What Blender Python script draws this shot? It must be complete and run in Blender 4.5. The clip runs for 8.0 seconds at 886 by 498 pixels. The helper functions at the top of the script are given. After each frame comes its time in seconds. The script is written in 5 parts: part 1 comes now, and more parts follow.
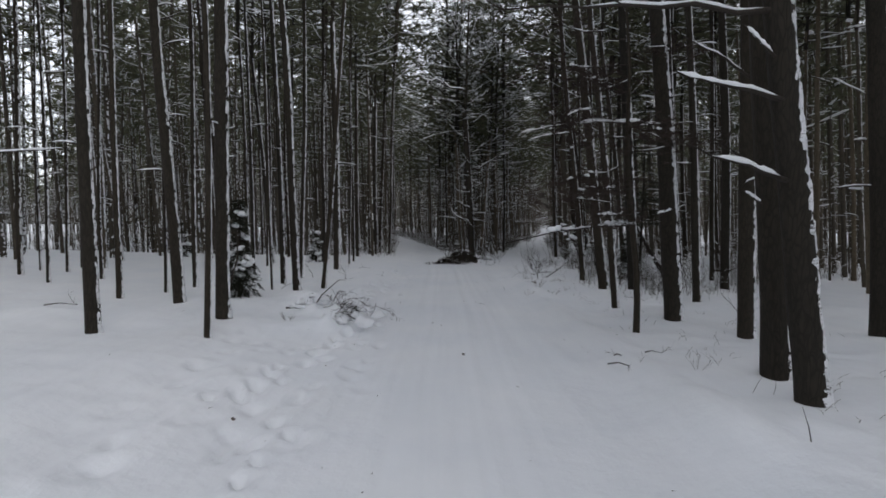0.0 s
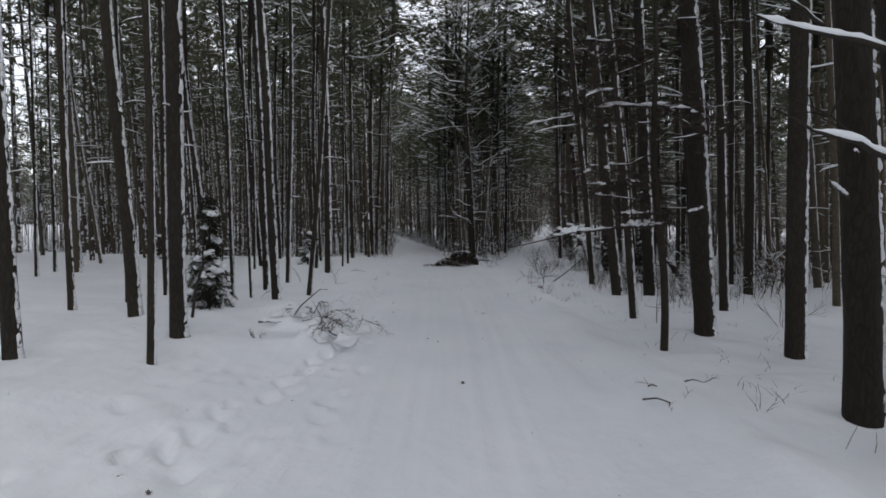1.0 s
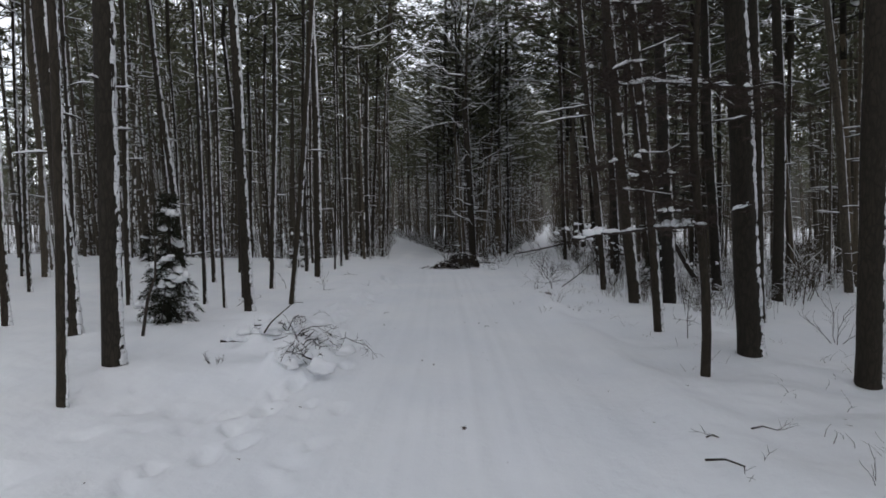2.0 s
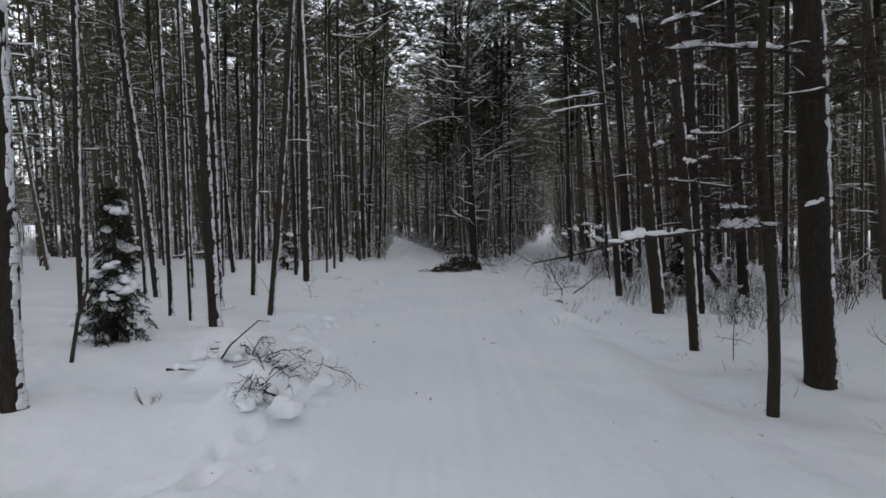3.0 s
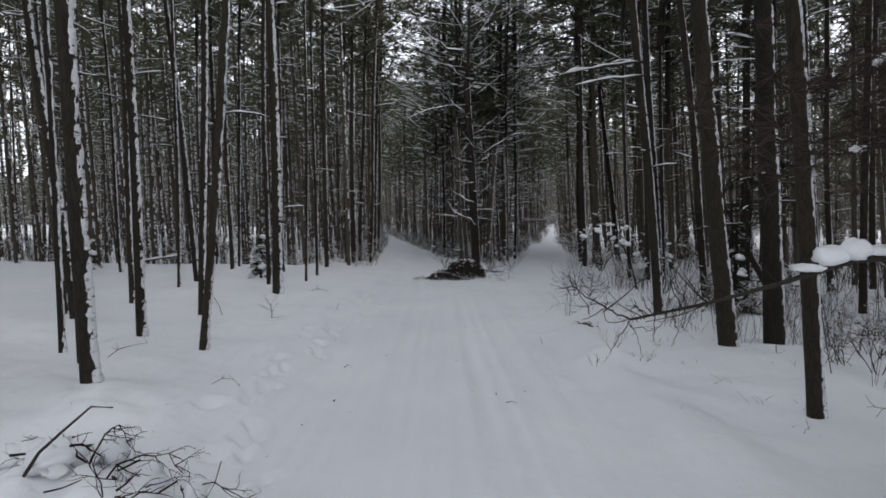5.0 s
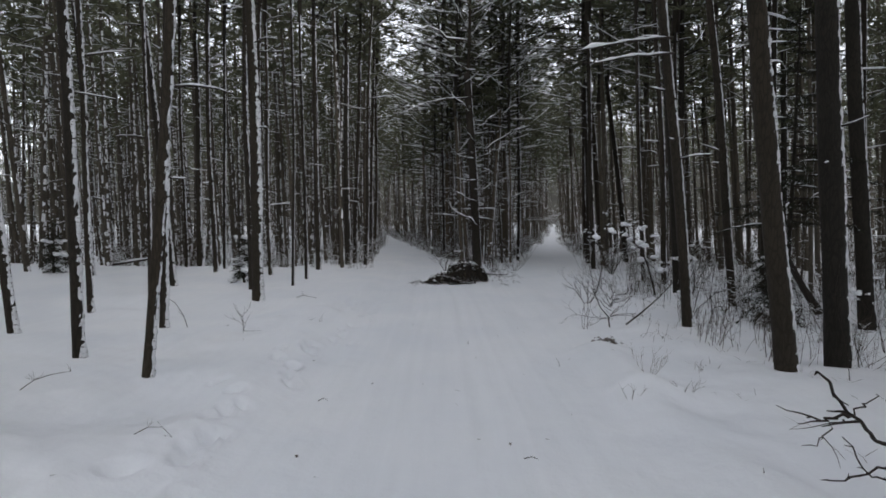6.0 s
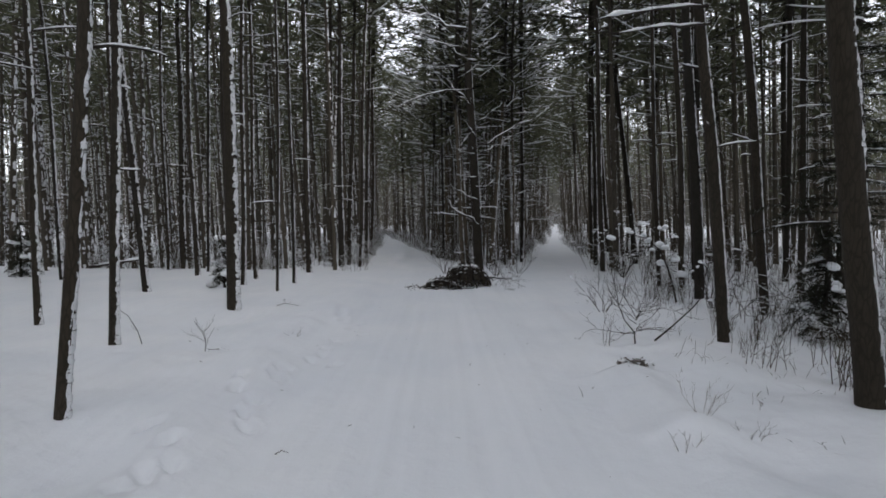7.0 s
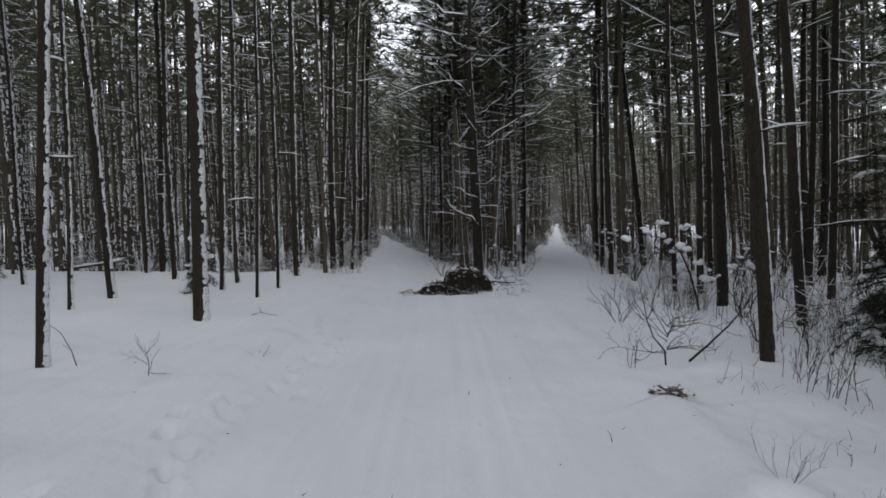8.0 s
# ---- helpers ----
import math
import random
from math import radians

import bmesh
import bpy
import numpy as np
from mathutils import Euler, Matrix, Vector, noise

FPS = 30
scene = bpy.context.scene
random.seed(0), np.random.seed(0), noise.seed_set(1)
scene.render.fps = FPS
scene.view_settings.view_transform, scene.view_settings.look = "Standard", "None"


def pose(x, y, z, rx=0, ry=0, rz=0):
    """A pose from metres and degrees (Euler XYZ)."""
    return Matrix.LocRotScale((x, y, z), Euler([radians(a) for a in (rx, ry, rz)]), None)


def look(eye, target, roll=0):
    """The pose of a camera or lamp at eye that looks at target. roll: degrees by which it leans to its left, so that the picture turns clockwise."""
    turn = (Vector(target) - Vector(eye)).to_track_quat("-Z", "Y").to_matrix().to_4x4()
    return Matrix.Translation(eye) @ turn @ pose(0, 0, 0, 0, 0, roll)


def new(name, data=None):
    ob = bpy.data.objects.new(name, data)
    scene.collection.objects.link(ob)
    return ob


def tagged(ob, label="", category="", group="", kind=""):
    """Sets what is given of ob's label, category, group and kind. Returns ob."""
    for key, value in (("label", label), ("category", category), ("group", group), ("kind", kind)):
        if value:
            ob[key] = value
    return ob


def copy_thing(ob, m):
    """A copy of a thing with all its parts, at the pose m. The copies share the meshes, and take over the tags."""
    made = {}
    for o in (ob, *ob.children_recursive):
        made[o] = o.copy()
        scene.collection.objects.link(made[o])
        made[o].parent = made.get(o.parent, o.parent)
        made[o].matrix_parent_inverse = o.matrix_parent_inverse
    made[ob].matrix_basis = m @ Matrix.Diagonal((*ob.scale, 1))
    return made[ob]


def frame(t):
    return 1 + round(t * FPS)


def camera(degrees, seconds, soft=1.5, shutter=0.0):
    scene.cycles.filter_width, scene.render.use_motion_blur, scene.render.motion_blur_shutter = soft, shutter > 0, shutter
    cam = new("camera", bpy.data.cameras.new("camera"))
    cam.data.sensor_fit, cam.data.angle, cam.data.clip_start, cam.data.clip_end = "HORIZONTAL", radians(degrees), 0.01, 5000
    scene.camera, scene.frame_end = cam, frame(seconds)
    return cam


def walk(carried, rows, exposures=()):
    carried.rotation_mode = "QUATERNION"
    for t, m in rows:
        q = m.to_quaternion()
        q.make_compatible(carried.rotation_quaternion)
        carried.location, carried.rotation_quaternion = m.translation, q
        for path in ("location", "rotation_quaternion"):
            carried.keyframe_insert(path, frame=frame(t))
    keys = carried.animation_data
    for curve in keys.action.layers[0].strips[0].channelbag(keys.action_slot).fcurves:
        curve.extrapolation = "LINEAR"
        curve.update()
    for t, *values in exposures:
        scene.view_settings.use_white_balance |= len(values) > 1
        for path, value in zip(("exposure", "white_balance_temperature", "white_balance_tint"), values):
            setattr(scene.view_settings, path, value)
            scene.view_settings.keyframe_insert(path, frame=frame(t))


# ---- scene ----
cam = camera(76.2, 8.0, soft=1.65)
ROWS = [
    (0.0, 0.000, 0.000, 1.700, 0.06, -3.01, -1.23),
    (0.5, 0.036, 0.650, 1.705, 0.10, -3.04, -1.16),
    (1.0, 0.061, 1.311, 1.709, 0.11, -3.07, -1.10),
    (1.5, 0.089, 1.976, 1.712, 0.12, -3.09, -1.02),
    (3.0, 0.101, 4.041, 1.699, 0.07, -3.11, -1.01),
    (3.5, 0.095, 4.715, 1.700, 0.07, -3.12, -1.03),
    (4.0, 0.115, 5.393, 1.705, 0.08, -3.13, -1.01),
    (4.5, 0.148, 6.059, 1.709, 0.10, -3.15, -0.98),
    (6.0, 0.175, 8.127, 1.674, 0.04, -3.14, -1.05),
    (6.5, 0.189, 8.798, 1.670, 0.05, -3.16, -1.02),
    (7.0, 0.211, 9.461, 1.651, 0.07, -3.15, -1.02),
    (7.5, 0.239, 10.104, 1.634, 0.07, -3.14, -1.00),
    (8.0, 0.287, 10.749, 1.613, 0.06, -3.11, -0.98),
]
KELVIN, TINT = 6500, 11
walk(cam, [(t, pose(x, y, z, 90 + pitch, roll, yaw)) for t, x, y, z, yaw, pitch, roll in ROWS],
     [(0, 0.48, KELVIN, TINT), (3, 0.70, KELVIN, TINT), (8, 0.88, KELVIN, TINT)])

# ---- light: an overcast winter sky ----
SUN_UP, SUN_ROUND = radians(42), radians(150)
world = bpy.data.worlds.new("overcast_sky")
scene.world = world
world.use_nodes = True
wn, wl = world.node_tree.nodes, world.node_tree.links
sky = wn.new("ShaderNodeTexSky")
sky.sky_type, sky.sun_disc, sky.sun_elevation, sky.sun_rotation = "NISHITA", False, SUN_UP, SUN_ROUND
clouds = wn.new("ShaderNodeMix")
clouds.data_type = "RGBA"
clouds.inputs["Factor"].default_value = 0.82
clouds.inputs["B"].default_value = (8.25, 8.5, 9.1, 1)
wl.new(sky.outputs["Color"], clouds.inputs["A"])
wl.new(clouds.outputs["Result"], wn["Background"].inputs["Color"])
wn["Background"].inputs["Strength"].default_value = 0.11
sun = new("sun", bpy.data.lights.new("sun", "SUN"))
sun.data.energy, sun.data.angle, sun.data.color = 0.6, radians(25), (1, 0.97, 0.93)
sun.matrix_world = look((0, 0, 30), (-math.sin(SUN_ROUND) * 30 * math.cos(SUN_UP), -math.cos(SUN_ROUND) * 30 * math.cos(SUN_UP), 30 - 30 * math.sin(SUN_UP)))


# ---- materials ----
def material(name, rough=0.9):
    m = bpy.data.materials.new(name)
    m.use_nodes = True
    n, l = m.node_tree.nodes, m.node_tree.links
    b = n["Principled BSDF"]
    b.inputs["Roughness"].default_value = rough
    b.inputs["Specular IOR Level"].default_value = 0.25
    return m, n, l, b


def coords(n, l, scale=(1, 1, 1)):
    tc, mp = n.new("ShaderNodeTexCoord"), n.new("ShaderNodeMapping")
    mp.inputs["Scale"].default_value = scale
    l.new(tc.outputs["Object"], mp.inputs["Vector"])
    return mp.outputs["Vector"]


def noise_tex(n, l, vec, scale, detail=4, rough=0.6):
    t = n.new("ShaderNodeTexNoise")
    t.inputs["Scale"].default_value, t.inputs["Detail"].default_value, t.inputs["Roughness"].default_value = scale, detail, rough
    l.new(vec, t.inputs["Vector"])
    return t.outputs["Fac"]


def ramp(n, l, fac, stops):
    r = n.new("ShaderNodeValToRGB")
    while len(r.color_ramp.elements) < len(stops):
        r.color_ramp.elements.new(0.5)
    for e, (p, c) in zip(r.color_ramp.elements, stops):
        e.position, e.color = p, (*c, 1)
    l.new(fac, r.inputs["Fac"])
    return r.outputs["Color"]


def mixed(n, l, a, b, fac, mode="MIX"):
    m = n.new("ShaderNodeMix")
    m.data_type, m.blend_type = "RGBA", mode
    for sock, val in (("A", a), ("B", b)):
        if isinstance(val, tuple):
            m.inputs[sock].default_value = (*val, 1)
        else:
            l.new(val, m.inputs[sock])
    if isinstance(fac, float):
        m.inputs["Factor"].default_value = fac
    else:
        l.new(fac, m.inputs["Factor"])
    return m.outputs["Result"]


def bump(n, l, b, height, strength, dist, before=None):
    k = n.new("ShaderNodeBump")
    k.inputs["Strength"].default_value, k.inputs["Distance"].default_value = strength, dist
    l.new(height, k.inputs["Height"])
    if before:
        l.new(before, k.inputs["Normal"])
    l.new(k.outputs["Normal"], b.inputs["Normal"])
    return k.outputs["Normal"]


def snow_material(name, fine):
    m, n, l, b = material(name, 0.65)
    v = coords(n, l)
    big, mid, small = noise_tex(n, l, v, 0.7, 3), noise_tex(n, l, v, 9 * fine, 5), noise_tex(n, l, v, 90 * fine, 3)
    l.new(ramp(n, l, big, [(0.3, (0.78, 0.80, 0.83)), (0.7, (0.86, 0.87, 0.88))]), b.inputs["Base Color"])
    first = bump(n, l, b, mid, 0.35, 0.02 / fine)
    bump(n, l, b, small, 0.25, 0.004, first)
    return m


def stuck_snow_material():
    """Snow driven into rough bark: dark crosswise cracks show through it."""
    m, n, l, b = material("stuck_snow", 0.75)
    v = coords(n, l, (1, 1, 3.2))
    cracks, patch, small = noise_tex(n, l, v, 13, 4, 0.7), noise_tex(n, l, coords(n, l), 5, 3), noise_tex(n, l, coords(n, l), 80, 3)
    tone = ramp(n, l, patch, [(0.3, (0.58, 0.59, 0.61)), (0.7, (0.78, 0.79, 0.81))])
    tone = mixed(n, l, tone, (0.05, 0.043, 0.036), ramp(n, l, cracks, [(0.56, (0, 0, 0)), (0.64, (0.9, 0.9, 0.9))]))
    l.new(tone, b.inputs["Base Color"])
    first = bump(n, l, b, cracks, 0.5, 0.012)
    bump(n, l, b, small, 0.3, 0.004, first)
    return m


def ground_snow_material():
    m, n, l, b = material("packed_snow", 0.6)
    v = coords(n, l)
    big, mid, small = noise_tex(n, l, v, 0.5, 4), noise_tex(n, l, v, 5, 6), noise_tex(n, l, v, 70, 3)
    streak = noise_tex(n, l, coords(n, l, (9, 0.35, 1)), 1.0, 5)
    tone = ramp(n, l, big, [(0.3, (0.785, 0.81, 0.84)), (0.7, (0.855, 0.868, 0.88))])
    tone = mixed(n, l, tone, ramp(n, l, streak, [(0.35, (0.9, 0.9, 0.9)), (0.6, (1, 1, 1))]), 0.22, "MULTIPLY")
    speck = noise_tex(n, l, v, 38, 2)
    tone = mixed(n, l, tone, (0.30, 0.25, 0.20), ramp(n, l, speck, [(0.80, (0, 0, 0)), (0.84, (1, 1, 1))]))
    l.new(tone, b.inputs["Base Color"])
    first = bump(n, l, b, mid, 0.3, 0.05)
    bump(n, l, b, small, 0.3, 0.006, first)
    return m


def bark_material(name, low, high, warm, plate=1.0):
    m, n, l, b = material(name, 0.92)
    v = coords(n, l, (1, 1, 0.22))
    cells = n.new("ShaderNodeTexVoronoi")
    cells.feature = "DISTANCE_TO_EDGE"
    cells.inputs["Scale"].default_value = 26 / plate
    wob = n.new("ShaderNodeVectorMath")
    wob.operation = "ADD"
    nz = n.new("ShaderNodeTexNoise")
    nz.inputs["Scale"].default_value = 8
    l.new(v, nz.inputs["Vector"])
    sc = n.new("ShaderNodeVectorMath")
    sc.operation = "SCALE"
    sc.inputs["Scale"].default_value = 0.12
    l.new(nz.outputs["Color"], sc.inputs[0])
    l.new(v, wob.inputs[0])
    l.new(sc.outputs["Vector"], wob.inputs[1])
    l.new(wob.outputs["Vector"], cells.inputs["Vector"])
    crack = ramp(n, l, cells.outputs["Distance"], [(0.0, (0, 0, 0)), (0.16, (1, 1, 1))])
    grain = noise_tex(n, l, coords(n, l, (1, 1, 0.3)), 40, 4)
    tone = ramp(n, l, grain, [(0.3, low), (0.72, high)])
    patch = ramp(n, l, noise_tex(n, l, coords(n, l, (1, 1, 0.4)), 1.3, 3), [(0.45, (0, 0, 0)), (0.7, (1, 1, 1))])
    tone = mixed(n, l, tone, warm, patch)
    tone = mixed(n, l, tuple(c * 0.95 for c in low), tone, crack)
    who = n.new("ShaderNodeObjectInfo")
    tone = mixed(n, l, tone, ramp(n, l, who.outputs["Random"], [(0.0, (0.75, 0.75, 0.78)), (1.0, (1.2, 1.12, 1.05))]), 1.0, "MULTIPLY")
    l.new(tone, b.inputs["Base Color"])
    first = bump(n, l, b, crack, 0.3, 0.008)
    bump(n, l, b, grain, 0.5, 0.006, first)
    return m


def plain_material(name, low, high, scale=20, rough=0.9, island=False):
    m, n, l, b = material(name, rough)
    if island:
        g = n.new("ShaderNodeNewGeometry")
        f = g.outputs["Random Per Island"]
    else:
        f = noise_tex(n, l, coords(n, l), scale, 4)
    tone = ramp(n, l, f, [(0.25, low), (0.75, high)])
    who = n.new("ShaderNodeObjectInfo")
    tone = mixed(n, l, tone, ramp(n, l, who.outputs["Random"], [(0.0, (0.8, 0.8, 0.8)), (1.0, (1.15, 1.12, 1.1))]), 1.0, "MULTIPLY")
    l.new(tone, b.inputs["Base Color"])
    if not island:
        bump(n, l, b, f, 0.5, 0.004)
    return m


def needle_material(name, low, high, dusted):
    """Needle sprays that let some light through; a share of them carries snow."""
    m, n, l, b = material(name, 0.8)
    g = n.new("ShaderNodeNewGeometry")
    f = g.outputs["Random Per Island"]
    tone = ramp(n, l, f, [(0.0, low), (dusted - 0.02, high), (dusted, (0.7, 0.72, 0.75))])
    l.new(tone, b.inputs["Base Color"])
    thin, both = n.new("ShaderNodeBsdfTranslucent"), n.new("ShaderNodeMixShader")
    l.new(tone, thin.inputs["Color"])
    both.inputs["Fac"].default_value = 0.4
    l.new(b.outputs["BSDF"], both.inputs[1])
    l.new(thin.outputs["BSDF"], both.inputs[2])
    l.new(both.outputs["Shader"], n["Material Output"].inputs["Surface"])
    return m


GROUND_SNOW = ground_snow_material()
SNOW = snow_material("soft_snow", 1.0)
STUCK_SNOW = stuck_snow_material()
BARK = bark_material("pine_bark", (0.0210, 0.0182, 0.0141), (0.0350, 0.0306, 0.0235), (0.0372, 0.0317, 0.0236))
THIN_BARK = bark_material("young_pine_bark", (0.022, 0.0190, 0.0145), (0.041, 0.035, 0.027), (0.044, 0.0365, 0.0275))
# pine bark paled in colour, standing in for haze over the trunks farther back
HAZED_BARK = bark_material("hazed_pine_bark", (0.066, 0.057, 0.043), (0.135, 0.118, 0.087), (0.135, 0.114, 0.082))
WOOD = plain_material("dead_branch", (0.018, 0.016, 0.014), (0.046, 0.038, 0.031), 60)
BRUSHWOOD = plain_material("brushwood", (0.031, 0.026, 0.019), (0.087, 0.072, 0.052), 30)
TWIG = plain_material("bare_twig", (0.014, 0.011, 0.009), (0.036, 0.028, 0.022), 60)
NEEDLE = needle_material("pine_needles", (0.070, 0.075, 0.048), (0.150, 0.154, 0.098), 0.94)
SPRUCE = needle_material("spruce_needles", (0.013, 0.016, 0.010), (0.038, 0.040, 0.025), 0.985)
RUST = plain_material("dead_needles", (0.028, 0.020, 0.016), (0.060, 0.044, 0.036), island=True)
STRAW = plain_material("dry_stalk", (0.05, 0.038, 0.027), (0.11, 0.085, 0.06), 40)
WOODS = plain_material("far_woods", (0.031, 0.031, 0.026), (0.072, 0.071, 0.062), 0.5)
LEAF = plain_material("dead_leaf", (0.07, 0.060, 0.052), (0.24, 0.21, 0.19), island=True)


# ---- geometry helpers ----
class Geo:
    """Gathers vertices and faces of one mesh."""

    def __init__(self):
        self.v, self.f, self.m = [], [], []

    def tube(self, pts, radii, sides=6, mat=0, cap=True):
        pts = [Vector(p) for p in pts]
        way = (pts[-1] - pts[0]).normalized() if (pts[-1] - pts[0]).length > 1e-6 else Vector((0, 0, 1))
        ref = Vector((1, 0, 0)) if abs(way.z) > 0.6 else Vector((0, 0, 1))
        start = len(self.v)
        for i, p in enumerate(pts):
            t = pts[min(i + 1, len(pts) - 1)] - pts[max(i - 1, 0)]
            t = t.normalized() if t.length > 1e-6 else way
            u = ref - t * ref.dot(t)
            u = u.normalized() if u.length > 1e-6 else Vector((0, 1, 0))
            w = t.cross(u)
            for k in range(sides):
                a = 2 * math.pi * k / sides
                self.v.append(p + (u * math.cos(a) + w * math.sin(a)) * radii[i])
        for i in range(len(pts) - 1):
            for k in range(sides):
                a, b = start + i * sides + k, start + i * sides + (k + 1) % sides
                self.f.append((a, b, b + sides, a + sides))
                self.m.append(mat)
        if cap:
            self.f.append(tuple(range(len(self.v) - sides, len(self.v))))
            self.m.append(mat)

    def lump(self, c, rx, ry, rz, seed=0.0, ru=8, rv=5, mat=0, rough=0.28, turn=0.0):
        """An uneven rounded clump."""
        c, start = Vector(c), len(self.v)
        ct, st = math.cos(turn), math.sin(turn)
        for j in range(1, rv):
            b = math.pi * j / rv
            for i in range(ru):
                a = 2 * math.pi * i / ru
                d = Vector((math.sin(b) * math.cos(a), math.sin(b) * math.sin(a), math.cos(b)))
                k = 1 + rough * (noise.noise(d * 1.6 + Vector((seed, seed * 1.7, 0))) * 1.6 + 0.8 * noise.noise(d * 4 + Vector((seed, 3, 0))))
                q = Vector((d.x * rx, d.y * ry, d.z * rz * (1 if d.z > 0 else 0.6))) * k
                self.v.append(c + Vector((q.x * ct - q.y * st, q.x * st + q.y * ct, q.z)))
        top, bot = len(self.v), len(self.v) + 1
        self.v += [c + Vector((0, 0, rz)), c - Vector((0, 0, rz * 0.6))]
        for j in range(rv - 2):
            for i in range(ru):
                a, b = start + j * ru + i, start + j * ru + (i + 1) % ru
                self.f.append((a, a + ru, b + ru, b))
                self.m.append(mat)
        last = start + (rv - 2) * ru
        for i in range(ru):
            self.f += [(top, start + i, start + (i + 1) % ru), (bot, last + (i + 1) % ru, last + i)]
            self.m += [mat, mat]

    def cluster(self, c, size, rnd, n=5, ru=8, rv=6):
        """Snow caught in a ragged clump."""
        last = None
        for _ in range(n):
            q = Vector(c) + Vector((rnd.gauss(0, size * 0.55), rnd.gauss(0, size * 0.55), rnd.gauss(0, size * 0.25)))
            self.lump(q, size * rnd.uniform(0.35, 0.85), size * rnd.uniform(0.35, 0.75), size * rnd.uniform(0.3, 0.65), rnd.random() * 30, ru + 3, rv + 2, 0, 0.22)
            if last is not None:
                self.f.append((last, len(self.v) - 1, len(self.v) - 3))
                self.m.append(0)
            last = len(self.v) - 1

    def blade(self, p, d, length, width, mat=0):
        """One needle spray or leaf: a slim triangle."""
        side = d.cross(Vector((random.uniform(-1, 1), random.uniform(-1, 1), random.uniform(-1, 1))))
        side = side.normalized() * width if side.length > 1e-6 else Vector((width, 0, 0))
        k = len(self.v)
        self.v += [p - side, p + side, p + d * length]
        self.f.append((k, k + 1, k + 2))
        self.m.append(mat)

    def data(self, name, mats, smooth=True):
        me = bpy.data.meshes.new(name)
        me.from_pydata([tuple(p) for p in self.v], [], self.f)
        for m in mats:
            me.materials.append(m)
        if len(mats) > 1:
            me.polygons.foreach_set("material_index", self.m)
        if smooth:
            me.polygons.foreach_set("use_smooth", [True] * len(self.f))
        me.update()
        return me


def part(name, geo, mats, parent, label=""):
    """One mesh under a thing or a part; geo may be a Geo or a ready mesh."""
    mats = mats if isinstance(mats, (list, tuple)) else [mats]
    me = geo.data(name, mats) if isinstance(geo, Geo) else geo
    ob = new(name, me)
    ob.parent = parent
    return tagged(ob, label)


def thing(name, x, y, z, label, category, group=""):
    ob = new(name)
    ob.empty_display_size = 0.1
    ob.location = (x, y, z)
    return tagged(ob, label, category, group)


def smooth_step(v, a, b):
    u = np.clip((v - a) / (b - a), 0, 1)
    return u * u * (3 - 2 * u)


# ---- ground ----
def lattice(ix, iy, seed):
    h = np.sin(ix * 127.1 + iy * 311.7 + seed * 74.7) * 43758.5453
    return h - np.floor(h)


def value_noise(x, y, size, seed):
    x, y = x / size, y / size
    ix, iy = np.floor(x), np.floor(y)
    fx, fy = x - ix, y - iy
    fx, fy = fx * fx * (3 - 2 * fx), fy * fy * (3 - 2 * fy)
    a, b = lattice(ix, iy, seed), lattice(ix + 1, iy, seed)
    c, d = lattice(ix, iy + 1, seed), lattice(ix + 1, iy + 1, seed)
    return (a * (1 - fx) + b * fx) * (1 - fy) + (c * (1 - fx) + d * fx) * fy - 0.5


def left_road(y):
    return np.where(y < 22, 0.05 + 0 * y, 0.05 - 0.105 * (y - 22) - 0.0016 * np.clip(y - 45, 0, 60) ** 2)


def right_road(y):
    return 0.29 + 0.2 * (y - 10.7)


def road_side(x, y):
    """Distance outside the edge of the road or of its two forks; negative on them."""
    main = np.abs(x - left_road(y)) - np.where(y < 24, 2.0, np.clip(1.75 - 0.023 * (y - 30), 0.5, 1.75))
    fork = np.where(y > 16, np.abs(x - right_road(y)) - np.clip(1.6 - 0.0155 * (y - 20), 0.4, 1.6), 9.0)
    return np.minimum(main, fork)


def lie(x, y):
    """The large shape of the ground."""
    return (-0.10 - 0.010 * np.clip(y - 8, 0, 30) + 0.25 * smooth_step(-x, 1.9, 3.4) * (1 - 0.95 * smooth_step(y, 9, 16.5))
            + 0.10 * smooth_step(x, 2.4, 4.0) + (0.18 + 0.10 * (1 - smooth_step(y, 4.6, 5.8))) * smooth_step(x, 1.4, 2.8) * (1 - smooth_step(y, 6, 9.5))
            + 1.2 * smooth_step(y, 58, 116) * smooth_step(x, 4, 13) - 1.0 * smooth_step(y, 28.5, 38) * smooth_step(-x - 0.10 * np.clip(y - 22, 0, 90), 3.2, 6.5))


GRID = {}


def ground_z(x, y):
    """The height of the snow's surface."""
    xs, ys, Z = GRID["xs"], GRID["ys"], GRID["Z"]
    i, j = min(max(np.searchsorted(xs, x) - 1, 0), len(xs) - 2), min(max(np.searchsorted(ys, y) - 1, 0), len(ys) - 2)
    u, w = (x - xs[i]) / (xs[i + 1] - xs[i]), (y - ys[j]) / (ys[j + 1] - ys[j])
    return float((Z[j, i] * (1 - u) + Z[j, i + 1] * u) * (1 - w) + (Z[j + 1, i] * (1 - u) + Z[j + 1, i + 1] * u) * w)


def axis_steps(lo, hi, step, far):
    mid = list(np.arange(lo, hi, step))
    up, down, s = [hi], [lo], step
    while up[-1] < far:
        s *= 1.16
        up.append(up[-1] + s)
        down.append(down[-1] - s)
    return np.array(down[:0:-1] + mid + up)


